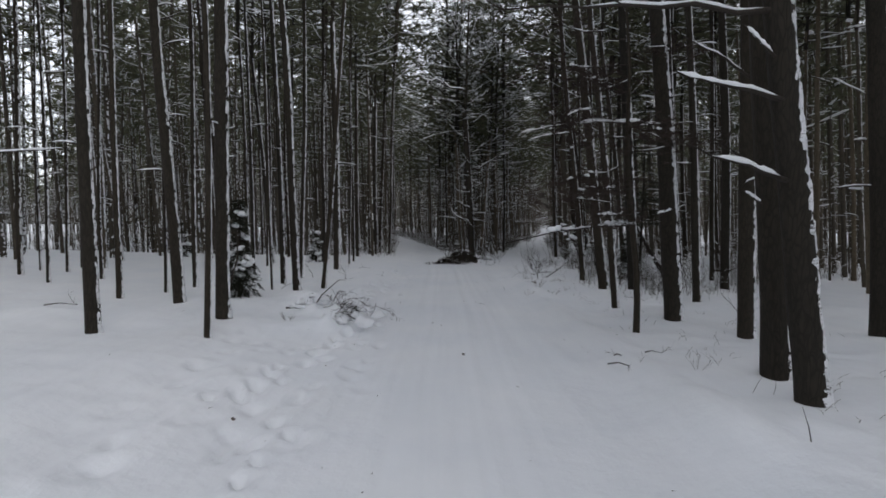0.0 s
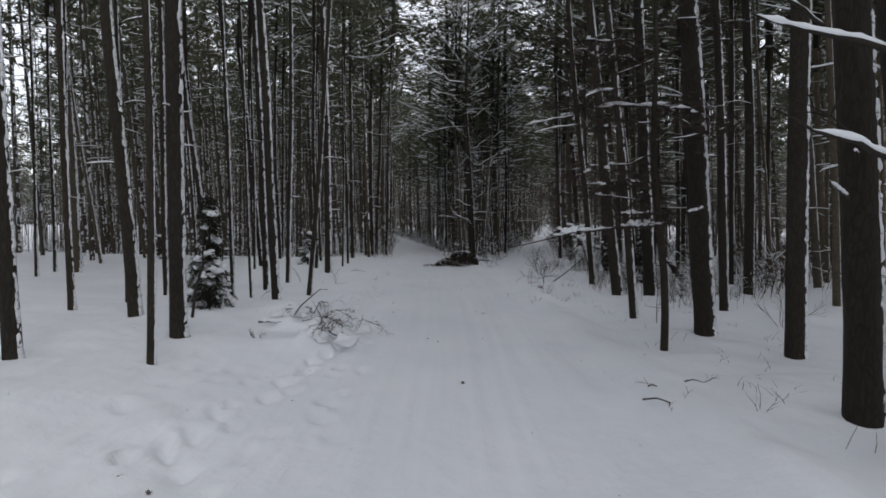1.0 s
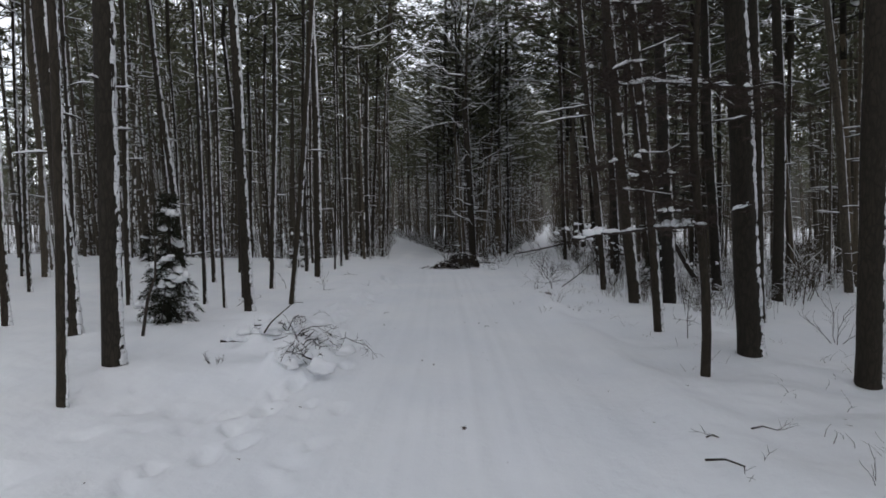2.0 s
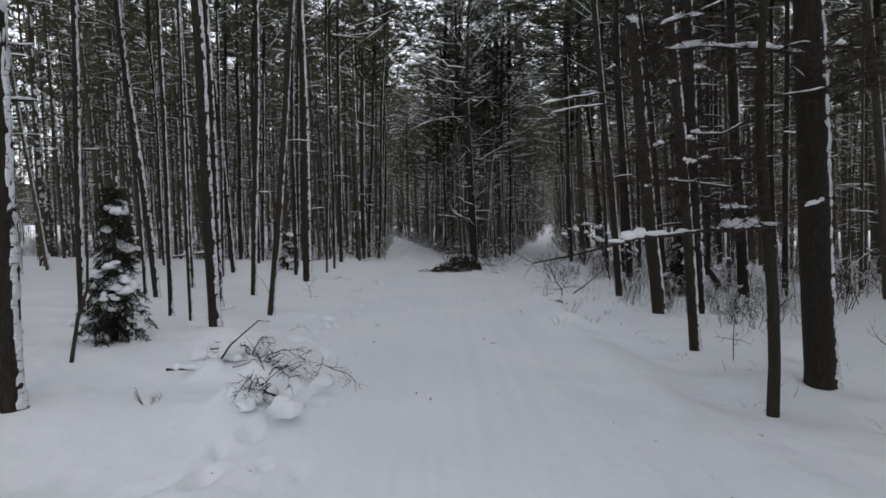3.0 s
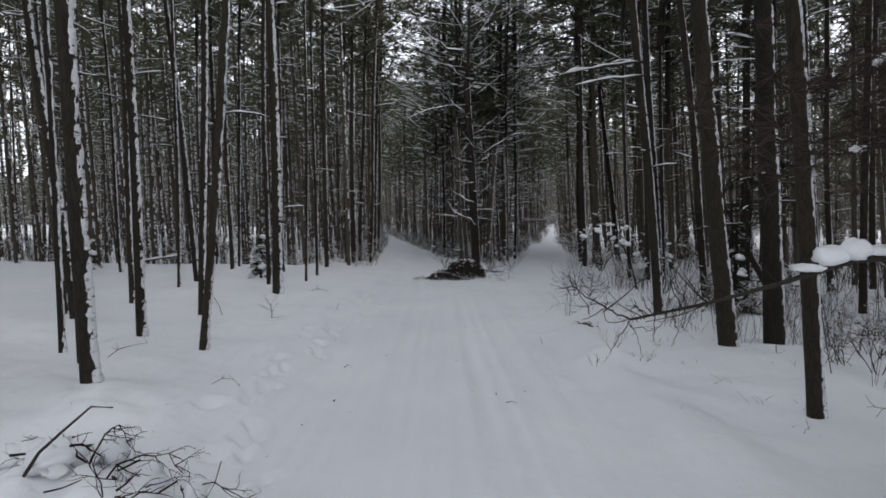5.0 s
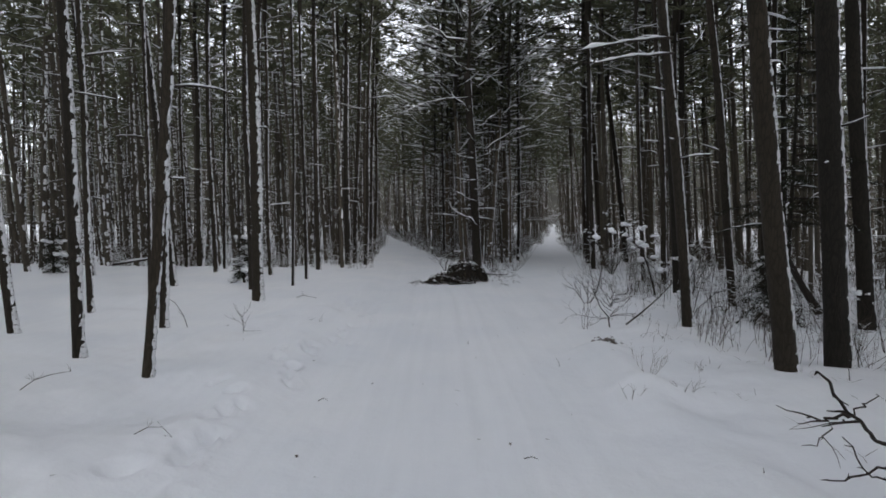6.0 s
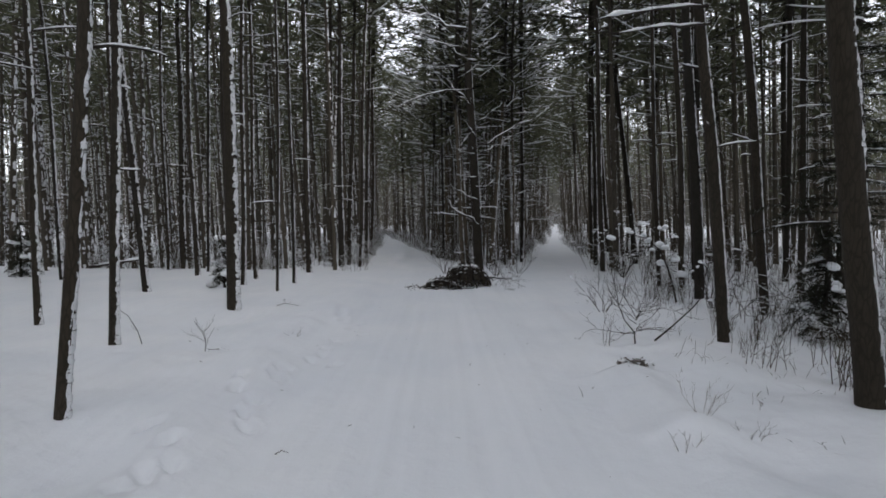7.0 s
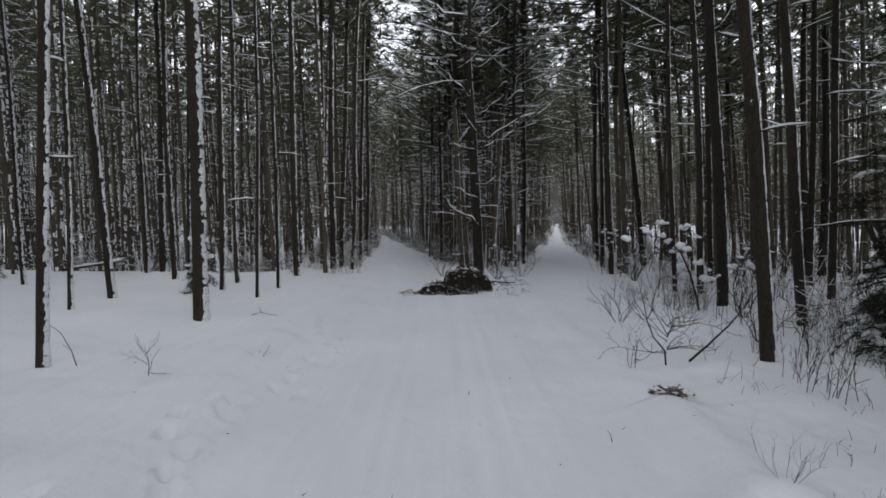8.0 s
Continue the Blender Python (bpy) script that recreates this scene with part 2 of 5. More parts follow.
def build_ground():
    xs, ys = axis_steps(-4.2, 4.6, 0.046, 900), axis_steps(1.4, 19.0, 0.056, 900)
    X, Y = np.meshgrid(xs, ys)
    Z = lie(X, Y)
    off = smooth_step(road_side(X, Y), -0.3, 1.0)
    near = np.exp(-((X / 30) ** 2 + ((Y - 12) / 40) ** 2))
    Z += near * ((0.11 * value_noise(X, Y, 2.3, 1) + 0.14 * value_noise(X, Y, 0.85, 2)) * (0.12 + 0.88 * off)
                 + 0.034 * value_noise(X, Y, 0.33, 3) * (0.2 + 0.8 * off) + (0.004 + 0.008 * off) * value_noise(X, Y, 0.15, 4))
    # soft banks along the road's edges
    side = road_side(X, Y)
    Z += near * 0.11 * np.exp(-((side - 0.25) / 0.35) ** 2) * (0.6 + value_noise(X, Y, 1.1, 9))
    # the shoulder between road and trodden verge
    wander = 0.12 * np.sin(Y * 0.45) + 0.25 * value_noise(X * 0, Y, 1.7, 14)
    Z += near * (0.09 * np.exp(-((X + 1.95 + wander) / 0.28) ** 2) - 0.07 * np.exp(-((X + 1.35 + wander) / 0.22) ** 2)) * smooth_step(Y, 7, 11) * (0.7 + 1.2 * value_noise(X, Y, 0.6, 15))
    Z += near * (0.08 * np.exp(-((X - 2.35 + wander) / 0.30) ** 2) - 0.05 * np.exp(-((X - 1.8 + wander) / 0.25) ** 2)) * (0.7 + 1.2 * value_noise(X, Y, 0.7, 16))
    # wheel ruts
    along = 1 + 0.8 * value_noise(X, Y, 2.0, 5)
    drift = 0.10 * np.sin(Y * 0.13) + 0.02 * np.sin(Y * 0.7)
    for at, deep, wide in ((-0.46, 0.045, 0.09), (-0.24, 0.022, 0.06), (0.50, 0.050, 0.09), (0.70, 0.024, 0.06), (-0.95, 0.022, 0.12), (1.02, 0.020, 0.12), (0.1, 0.012, 0.06)):
        centre = at + drift + 0.5 * (left_road(Y) - 0.05)
        Z -= near * 0.44 * deep * along * np.exp(-((X - centre) / wide) ** 2)
        Z += near * 0.22 * deep * np.exp(-((np.abs(X - centre) - 1.9 * wide) / (0.6 * wide)) ** 2)
    # trodden prints beside the road
    rnd = random.Random(4)
    prints = []
    y = 1.6
    while y < 20.5:
        y += rnd.uniform(0.18, 0.34)
        prints.append((-1.55 + 0.22 * math.sin(y * 0.8) + rnd.gauss(0, 0.22), y, rnd.uniform(0.10, 0.20) * (0.85 if y > 11 else 0.7)))
    for _ in range(55):
        prints.append((rnd.uniform(-2.9, -0.8), rnd.uniform(2.4, 8.0), rnd.uniform(0.015, 0.04)))
    for px, py, deep in prints:
        a, c = rnd.uniform(-0.5, 0.5), rnd.uniform(0.6, 1.05) * (1.4 if deep < 0.06 else 1)
        i0, i1 = np.searchsorted(xs, (px - 0.8, px + 0.8))
        j0, j1 = np.searchsorted(ys, (py - 0.8, py + 0.8))
        dx, dy = X[j0:j1, i0:i1] - px, Y[j0:j1, i0:i1] - py
        u, w = (dx * math.cos(a) + dy * math.sin(a)) / (0.075 * c), (dy * math.cos(a) - dx * math.sin(a)) / (0.15 * c)
        q = np.sqrt(u * u + w * w)
        Z[j0:j1, i0:i1] += -deep * np.exp(-q ** 3) * (1 + 0.6 * value_noise(X[j0:j1, i0:i1], Y[j0:j1, i0:i1], 0.12, 17)) + 0.16 * deep * np.exp(-((q - 1.45) / 0.35) ** 2)
    # drifts over buried branches and round the sapling
    for px, py, sx, sy, high in ((-1.55, 10.0, 0.5, 0.35, 0.10), (-1.65, 8.95, 0.4, 0.35, 0.20), (-2.2, 10.1, 0.4, 0.35, 0.18), (-2.5, 9.95, 0.5, 0.25, 0.06),
                                 (0.75, 25.1, 0.7, 0.5, 0.22), (0.10, 23.9, 0.5, 0.4, 0.10), (1.55, 25.1, 0.45, 0.4, 0.20), (-2.6, 11.3, 0.5, 0.5, 0.12), (2.45, 14.1, 0.45, 0.3, 0.08), (3.0, 17.4, 0.8, 0.5, 0.08)):
        Z += high * np.exp(-((X - px) / sx) ** 2 - ((Y - py) / sy) ** 2) * (1 + 0.9 * value_noise(X, Y, 0.3, 12) + 0.5 * value_noise(X, Y, 0.15, 13))
    GRID.update(xs=xs, ys=ys, Z=Z)
    nx, ny = len(xs), len(ys)
    me = bpy.data.meshes.new("ground")
    k = (np.arange(ny - 1)[:, None] * nx + np.arange(nx - 1)[None, :]).ravel()
    quads = np.stack([k, k + 1, k + nx + 1, k + nx], 1)
    me.vertices.add(nx * ny)
    me.vertices.foreach_set("co", np.stack([X, Y, Z], -1).ravel())
    me.loops.add(quads.size)
    me.loops.foreach_set("vertex_index", quads.ravel())
    me.polygons.add(len(quads))
    me.polygons.foreach_set("loop_start", np.arange(len(quads)) * 4)
    me.polygons.foreach_set("use_smooth", np.ones(len(quads), bool))
    me.update(calc_edges=True)
    me.materials.append(GROUND_SNOW)
    tagged(new("ground", me), "snow-covered forest road with faint tracks and soft white banks", "ground", kind="structure")


build_ground()


# ---- pines ----
def spray(geo, p, d, rnd, count, length, width, mat):
    for _ in range(count):
        q = Vector((rnd.uniform(-1, 1), rnd.uniform(-1, 1), rnd.uniform(-0.4, 0.55))) + d * 0.5
        geo.blade(p, q.normalized(), length * rnd.uniform(0.6, 1.2), width, mat)


def crown_meshes(seed, limbs, tufts, count, length, width, snow_share):
    """Crown about 8.5 m high: limbs, needle sprays and snow as three meshes."""
    rnd = random.Random(seed)
    random.seed(seed)
    wood, green, white = Geo(), Geo(), Geo()
    wood.tube([(0, 0, -0.2), (0.05, 0.03, 3), (-0.04, 0.06, 6), (0, 0, 8.6)], [0.062, 0.05, 0.03, 0.008], 5)
    for i in range(limbs):
        h = (i + rnd.random()) / limbs
        z = 0.2 + 8.2 * h
        a = rnd.uniform(0, 6.28)
        reach = (0.5 + 1.75 * math.sin(math.pi * min(1, 0.22 + h * 0.78)) ** 0.8) * rnd.uniform(0.35, 1.3)
        rise = rnd.uniform(-0.35, 0.6) + 0.3 * h
        pts = [Vector((math.cos(a) * reach * s, math.sin(a) * reach * s, z + rise * reach * s + 0.18 * reach * s * s)) for s in (0, 0.35, 0.7, 1)]
        wood.tube(pts, [0.026 * (1.15 - h), 0.02 * (1.15 - h), 0.013 * (1.15 - h), 0.005], 3, cap=False)
        up = Vector((0, 0, 0.022))
        if rnd.random() < snow_share * 2.2:
            white.tube([pts[0].lerp(pts[1], 0.3) + up, pts[1] + up, pts[2] + up, pts[3] + up], [0.006, 0.014, 0.015, 0.006], 3, cap=False)
        for k in range(tufts):
            s = rnd.uniform(0.35, 1.1)
            p = pts[0].lerp(pts[3], s) + Vector((rnd.gauss(0, 0.26), rnd.gauss(0, 0.26), rnd.gauss(0.05, 0.16)))
            spray(green, p, (pts[3] - pts[0]).normalized(), rnd, count, length, width, 0)
            if rnd.random() < snow_share * 0.55:
                white.lump(p + Vector((0, 0, 0.07)), rnd.uniform(0.07, 0.17), rnd.uniform(0.05, 0.10), rnd.uniform(0.025, 0.05), rnd.random() * 9, 4, 3)
    return wood, green, white


CROWNS = []
for s in range(6):
    w, g, n_ = crown_meshes(100 + s, 26, 8, 9, 0.36, 0.0255, 0.16)
    CROWNS.append((w.data("crown_limbs", [BARK]), g.data("crown", [NEEDLE], False), n_.data("crown_snow", [SNOW])))


FORK_CROWNS = []
for s in range(3):
    w, g, n_ = crown_meshes(200 + s, 26, 5, 8, 0.30, 0.018, 0.38)
    FORK_CROWNS.append((w.data("crown_limbs", [BARK]), g.data("crown", [NEEDLE], False), n_.data("crown_snow", [SNOW])))


def limb_path(start, end, sag, rnd, steps=7, wob=0.018):
    start, end = Vector(start), Vector(end)
    size = (end - start).length
    out = []
    for i in range(steps + 1):
        s = i / steps
        p = start.lerp(end, s)
        p.z += sag * 4 * s * (1 - s)
        if 0 < i:
            p += Vector((rnd.gauss(0, wob), rnd.gauss(0, wob), rnd.gauss(0, wob * 0.7))) * size * 0.5
        out.append(p)
    return out


def snow_ridge(geo, pts, radii, lo, hi, thick, seed, ragged=0.5, n=26, sides=7):
    """Snow lying along the top of a branch between two shares of its length."""
    out, rad = [], []
    for i in range(n + 1):
        s = lo + (hi - lo) * i / n
        f = s * (len(pts) - 1)
        k = min(int(f), len(pts) - 2)
        p, r = pts[k].lerp(pts[k + 1], f - k), radii[k] + (radii[k + 1] - radii[k]) * (f - k)
        lumpy = 1 + ragged * 1.6 * noise.noise(Vector((s * 9, seed, seed * 0.3))) + 0.5 * ragged * noise.noise(Vector((s * 31, seed, 2)))
        t = max(0.003, thick * lumpy * min(1, 6 * i / n + 0.05, 6 * (n - i) / n + 0.05))
        out.append(p + Vector((0, 0, r * 0.75 + t * 0.45)))
        rad.append(t)
    geo.tube(out, rad, sides)


def add_branch(tree, start, end, r, sag, rnd, snow=0.0, lo=0.05, hi=0.9, twigs=0, label="", coarse=False, wob=0.018):
    """A dead limb with its snow, in the tree's own space."""
    pts = limb_path(start, end, sag, rnd, 4 if coarse else 7, wob)
    radii = [r * (1 - 0.8 * i / (len(pts) - 1)) for i in range(len(pts))]
    geo = Geo()
    geo.tube(pts, radii, 4 if coarse else 6)
    for _ in range(twigs):
        i = rnd.randrange(2, len(pts))
        d = (pts[-1] - pts[0]).normalized() + Vector((rnd.uniform(-0.9, 0.9), rnd.uniform(-0.9, 0.9), rnd.uniform(-0.7, 0.6)))
        fork = grow(geo, pts[i], d.normalized(), (pts[-1] - pts[0]).length * rnd.uniform(0.15, 0.4), r * 0.35, 1, rnd)
        geo.f.append((i * (4 if coarse else 6), fork, fork + 1))
        geo.m.append(0)
    ob = part("branch", geo, WOOD, tree, label)
    if snow:
        white = Geo()
        snow_ridge(white, pts, radii, lo, hi, snow, rnd.random() * 50, 0.5, 7 if coarse else 26, 4 if coarse else 7)
        part("snow", white, SNOW, ob)
    return pts


def grow(geo, p, d, length, r, depth, rnd, spread=0.8, up=0.15, sides=4, tips=None, wig=0.16):
    """A forking twig."""
    steps = 3
    pts = [Vector(p)]
    for i in range(steps):
        d = (d + Vector((rnd.gauss(0, wig), rnd.gauss(0, wig), rnd.gauss(0, wig * 0.8) + up * 0.3))).normalized()
        pts.append(pts[-1] + d * length / steps)
    base = len(geo.v)
    geo.tube(pts, [r * (1 - 0.22 * i) for i in range(steps + 1)], sides, cap=False)
    if tips is not None:
        tips.append(pts[-1])
    if depth > 0:
        for i in range(1, steps + 1):
            for _ in range(1 if i < steps else 2):
                if rnd.random() < 0.8:
                    e = (d + Vector((rnd.uniform(-spread, spread), rnd.uniform(-spread, spread), rnd.uniform(-spread * 0.5, spread) + up))).normalized()
                    fork = grow(geo, pts[i], e, length * rnd.uniform(0.45, 0.7), r * 0.55, depth - 1, rnd, spread, up, sides, tips, wig)
                    geo.f.append((base + i * sides, fork, fork + 1))
                    geo.m.append(0)
    return base


def pine_thing(x, y, r, lean, seed, h=17.0, crown_from=8.2, dash=0.5, cover=1.0, stubs=5, stub_len=0.7, sides=14, lean_y=None, spread=1.05, fine=0.04, label="", group="pines of the forest", bark=None, crowns=CROWNS, laden=1.0):
    """A pine: trunk, snow plastered on one side of it, dead stubs and a crown."""
    rnd = random.Random(seed)
    lean_y = rnd.gauss(0, 0.02) if lean_y is None else lean_y
    ph, sway = rnd.uniform(0, 6), rnd.uniform(0.02, 0.07)
    tree = thing("pine_tree", x, y, ground_z(x, y), label or "tall slender pine with dark bark and snow plastered down one side", "tree", group)

    def mid(z):
        k = min(1, max(0, z) / 4) * sway
        return Vector((lean * z + k * math.sin(z * 0.45 + ph), lean_y * z + k * math.cos(z * 0.4 + ph), z))

    def rad(z):
        return 0.88 * r * (1 + 0.07 * math.exp(-max(z, 0) / 0.15)) * (1 - 0.036 * min(z, 18))

    def swell(dx, dy, z):
        return 1 + 0.10 * noise.noise(Vector((dx * 1.3 + seed, dy * 1.3, z * 0.9))) + 0.05 * noise.noise(Vector((dx * 3 + seed, dy * 3, z * 3)))

    top = crown_from + 0.5
    zs = [-0.35, -0.05, 0.06, 0.18, 0.4] + [0.4 + (top - 0.4) * (i + 1) / 22 for i in range(22)]
    trunk = Geo()
    trunk.tube([mid(z) for z in zs], [rad(z) for z in zs], sides, cap=True)
    for i, z in enumerate(zs):
        for k in range(sides):
            j = i * sides + k
            c = mid(z)
            d = trunk.v[j] - c
            trunk.v[j] = c + d * swell(d.x / r, d.y / r, z)
    part("trunk", trunk, bark or (BARK if r > 0.12 else THIN_BARK), tree)
    # snow on the windward side: a ragged skin that dips into the bark at its edges
    white, cols = Geo(), 8 if sides > 9 else 6
    ph2, wide = rnd.uniform(0, 40), radians(50) * cover
    dash = max(dash, 0.3)
    n_rows = int((top + 0.06) / fine)
    high = 0.007 + 0.06 * r
    field = []
    for i in range(n_rows):
        z = -0.06 + i * fine
        c, rr = mid(z), rad(z)
        slow = 0.44 + 0.48 * (0.25 + 0.75 * dash) * noise.noise(Vector((ph2, z * 0.9, 1))) + 0.55 * math.exp(-max(z, 0) / 0.15) - 0.20 * dash
        turn = radians((-30 if y < 12 else -18) if x > 2 else 0) + 0.12 * noise.noise(Vector((ph2, z * 1.4, 9)))
        for k in range(cols + 1):
            u = k / cols * 2 - 1
            a = turn + wide * u
            q = slow - 0.85 * u * u + (0.35 + 0.5 * dash) * noise.noise(Vector((ph2 + u * 1.5, z * 6.0, 4))) + (0.54 + 0.2 * dash) * noise.noise(Vector((u * 4, z * 15, ph2)))
            q -= (1.5 + 0.8 * dash) * max(0, noise.noise(Vector((u * 0.7 + ph2, z * 15, 11))) - 0.10)
            field.append(q)
            bulge = min(1.0, max(-1.5, q * 2.2)) * (1 + 0.5 * noise.noise(Vector((u * 3, z * 15, ph2 + 5))))
            d = rr * swell(math.cos(a) * rr / r, math.sin(a) * rr / r, z) * 1.005 + high * bulge * (1 + 0.8 * math.exp(-max(z, 0) / 0.12))
            white.v.append(c + Vector((math.cos(a) * d, math.sin(a) * d, 0)))
    for i in range(n_rows - 1):
        for k in range(cols):
            p = i * (cols + 1) + k
            four = (p, p + 1, p + cols + 2, p + cols + 1)
            if max(field[s] for s in four) > 0:
                white.f.append(four)
                white.m.append(0)
    if white.f:
        used = sorted({s for f in white.f for s in f})
        back = {s: n for n, s in enumerate(used)}
        white.v, white.f = [white.v[s] for s in used], [tuple(back[s] for s in f) for f in white.f]
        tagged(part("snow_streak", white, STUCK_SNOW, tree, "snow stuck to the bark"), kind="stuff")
    for _ in range(stubs):
        z, a = rnd.uniform(2.0, top), rnd.uniform(0, 6.28)
        size = stub_len * rnd.uniform(0.3, 1.3) * (0.6 + z / 9)
        c = mid(z)
        d = Vector((math.cos(a), math.sin(a), rnd.uniform(-0.12, 0.3)))
        add_branch(tree, c + d * rad(z) * 0.6, c + d * size, 0.010 + 0.012 * rnd.random(), rnd.uniform(-0.05, 0.1) * size, rnd, laden * rnd.uniform(0.006, 0.018), twigs=rnd.choice((0, 0, 0, 1)), coarse=True)
    meshes = crowns[seed % len(crowns)]
    size = (h - crown_from) / 8.5
    for name, me in zip(("crown_limb", "crown", "crown_snow"), meshes):
        ob = tagged(part(name, me, [], tree), kind="stuff" if name == "crown_snow" else "")
        ob.location, ob.scale = mid(crown_from), (size * spread, size * spread, size)
        ob.rotation_euler = (0, 0, rnd.uniform(0, 6.28))
    return tree


COUNT = [0]
STANDING = []


def pine(x, y, r, lean, **more):
    COUNT[0] += 1
    STANDING.append((x, y))
    return pine_thing(x, y, r, lean, COUNT[0] * 7 + 3, **more)


# pines beside the road, west side
pine(-4.51, 7.26, 0.101, -0.018, dash=0.3, cover=0.5, fine=0.035)
pine(-3.26, 8.38, 0.117, -0.006, dash=0.1, cover=0.68, fine=0.035)
pine(-3.03, 7.24, 0.046, 0.000, cover=0.35, h=13, fine=0.035)
pine(-4.52, 9.67, 0.109, -0.076, dash=0.15, fine=0.035, cover=0.72)
pine(-6.06, 10.57, 0.066, -0.022, fine=0.035, cover=0.72)
pine(-9.61, 13.72, 0.051, -0.015, fine=0.035)
pine(-12.06, 16.09, 0.085, -0.017, fine=0.035)
pine(-11.83, 17.76, 0.059, -0.012, fine=0.035)
pine(-12.34, 19.29, 0.065, -0.022)
pine(-12.55, 17.57, 0.038, -0.013, h=14, fine=0.035)
pine(-9.54, 15.76, 0.058, -0.014, fine=0.035)
pine(-5.83, 13.28, 0.064, -0.028, fine=0.035)
pine(-5.55, 11.30, 0.038, -0.013, h=14, fine=0.035, cover=0.72)
pine(-3.07, 11.88, 0.091, -0.067, dash=0.25, fine=0.035)
pine(-3.96, 13.11, 0.034, -0.056, h=13, fine=0.035)
pine(-4.59, 13.74, 0.046, -0.038, h=14, fine=0.035)
pine(-6.22, 16.49, 0.086, -0.101, dash=0.1, cover=1.2, fine=0.035)
pine(-6.92, 17.32, 0.049, -0.045, fine=0.035)
pine(-4.70, 22.50, 0.080, -0.014, dash=0.8)
pine(-4.20, 14.88, 0.078, -0.057, dash=0.05, cover=1.15, fine=0.035)
pine(-2.99, 14.15, 0.066, 0.064, dash=0.9, cover=0.9, fine=0.03)
pine(-3.79, 20.24, 0.135, -0.026, dash=0.15, cover=1.35)
pine(-4.31, 17.18, 0.075, -0.000, dash=0.05, cover=1.15, fine=0.035)
pine(-6.96, 23.07, 0.097, -0.108)
pine(-6.40, 18.64, 0.067, -0.066)
pine(-6.54, 21.05, 0.053, -0.026)
pine(-7.26, 26.62, 0.089, -0.031, dash=0.9)
pine(-5.33, 25.08, 0.073, 0.008, dash=0.6)
pine(-5.34, 26.18, 0.069, -0.037, dash=0.9)
pine(-3.88, 23.39, 0.043, -0.009, h=13, cover=0.5)
pine(-4.03, 25.54, 0.058, -0.027, dash=0.9)
pine(-4.28, 28.37, 0.109, -0.023, dash=0.9)
pine(-10.13, 24.73, 0.063, -0.050)
pine(-9.21, 28.82, 0.071, -0.020)
pine(-9.01, 29.52, 0.126, -0.032, dash=1.0)
pine(-7.63, 28.32, 0.069, -0.013)
pine(-3.81, 31.86, 0.141, -0.017, dash=1.0)
pine(-4.12, 31.80, 0.082, -0.037, dash=1.0)
pine(-3.65, 32.75, 0.110, 0.007, dash=1.0)
# pines beside the road, east side
edge_pine = pine(3.26, 4.87, 0.148, -0.135, dash=0.0, cover=1.1, stubs=2, sides=20, label="thick dark-barked pine leaning over the road, snow down one side", lean_y=0.0, fine=0.035)
second_pine = pine(3.49, 5.80, 0.160, -0.082, dash=0.1, cover=0.8, stubs=3, sides=18, lean_y=0.0, fine=0.035)
pine(4.75, 8.72, 0.145, -0.063, dash=0.2, cover=0.8, sides=16, fine=0.035)
third_pine = pine(4.09, 9.88, 0.174, -0.102, dash=0.1, cover=0.9, sides=18, lean_y=0.0, fine=0.035)
pine(5.63, 12.41, 0.096, -0.073, dash=0.1, fine=0.035)
pine(6.66, 8.46, 0.176, -0.075, dash=0.1, cover=0.8, fine=0.035)
pine(7.97, 15.85, 0.146, -0.061, dash=0.2, fine=0.035)
pine(3.70, 11.97, 0.086, -0.118, dash=0.15, cover=0.95, lean_y=0.0, fine=0.035)
pine(7.41, 17.64, 0.146, -0.076, dash=0.2, fine=0.035)
pine(8.67, 18.09, 0.082, -0.062, fine=0.035)
pine(10.90, 22.31, 0.089, -0.061)
pine(4.19, 14.60, 0.138, -0.138, dash=0.05, lean_y=0.0, fine=0.035)
pine(5.15, 15.11, 0.163, -0.075, dash=0.1, stubs=6, fine=0.035)
bend_pine = pine(4.47, 17.90, 0.103, -0.114, dash=0.15, lean_y=0.0, fine=0.035)
pine(6.74, 20.78, 0.103, -0.156, dash=0.05, stubs=3)
pine(6.35, 22.85, 0.136, -0.081, dash=0.2, stubs=8)
pine(6.79, 24.89, 0.100, -0.071, stubs=8)
pine(6.37, 25.43, 0.074, -0.068, stubs=8)
pine(13.77, 30.75, 0.161, -0.027)
pine(13.20, 30.65, 0.140, -0.073)
pine(10.74, 45.42, 0.240, -0.123)
pine(8.99, 35.12, 0.146, -0.143)
# pines on the wedge between the two forks
fork_pine = pine(1.65, 31.87, 0.215, -0.075, crowns=FORK_CROWNS, bark=THIN_BARK, laden=1.8, dash=0.8, cover=0.6, stubs=6, stub_len=1.0, crown_from=7.5, sides=16, label="large pine at the fork with many snow-lined dead limbs")
pine(1.35, 34.69, 0.096, -0.079, bark=HAZED_BARK, laden=1.9, crowns=FORK_CROWNS, stubs=8, crown_from=6.5)
pine(2.27, 33.65, 0.115, 0.052, bark=HAZED_BARK, laden=1.9, crowns=FORK_CROWNS, stubs=10, stub_len=1.2, crown_from=6.5)
pine(0.72, 37.47, 0.107, -0.040, bark=HAZED_BARK, laden=1.9, crowns=FORK_CROWNS, stubs=8, crown_from=6.0)
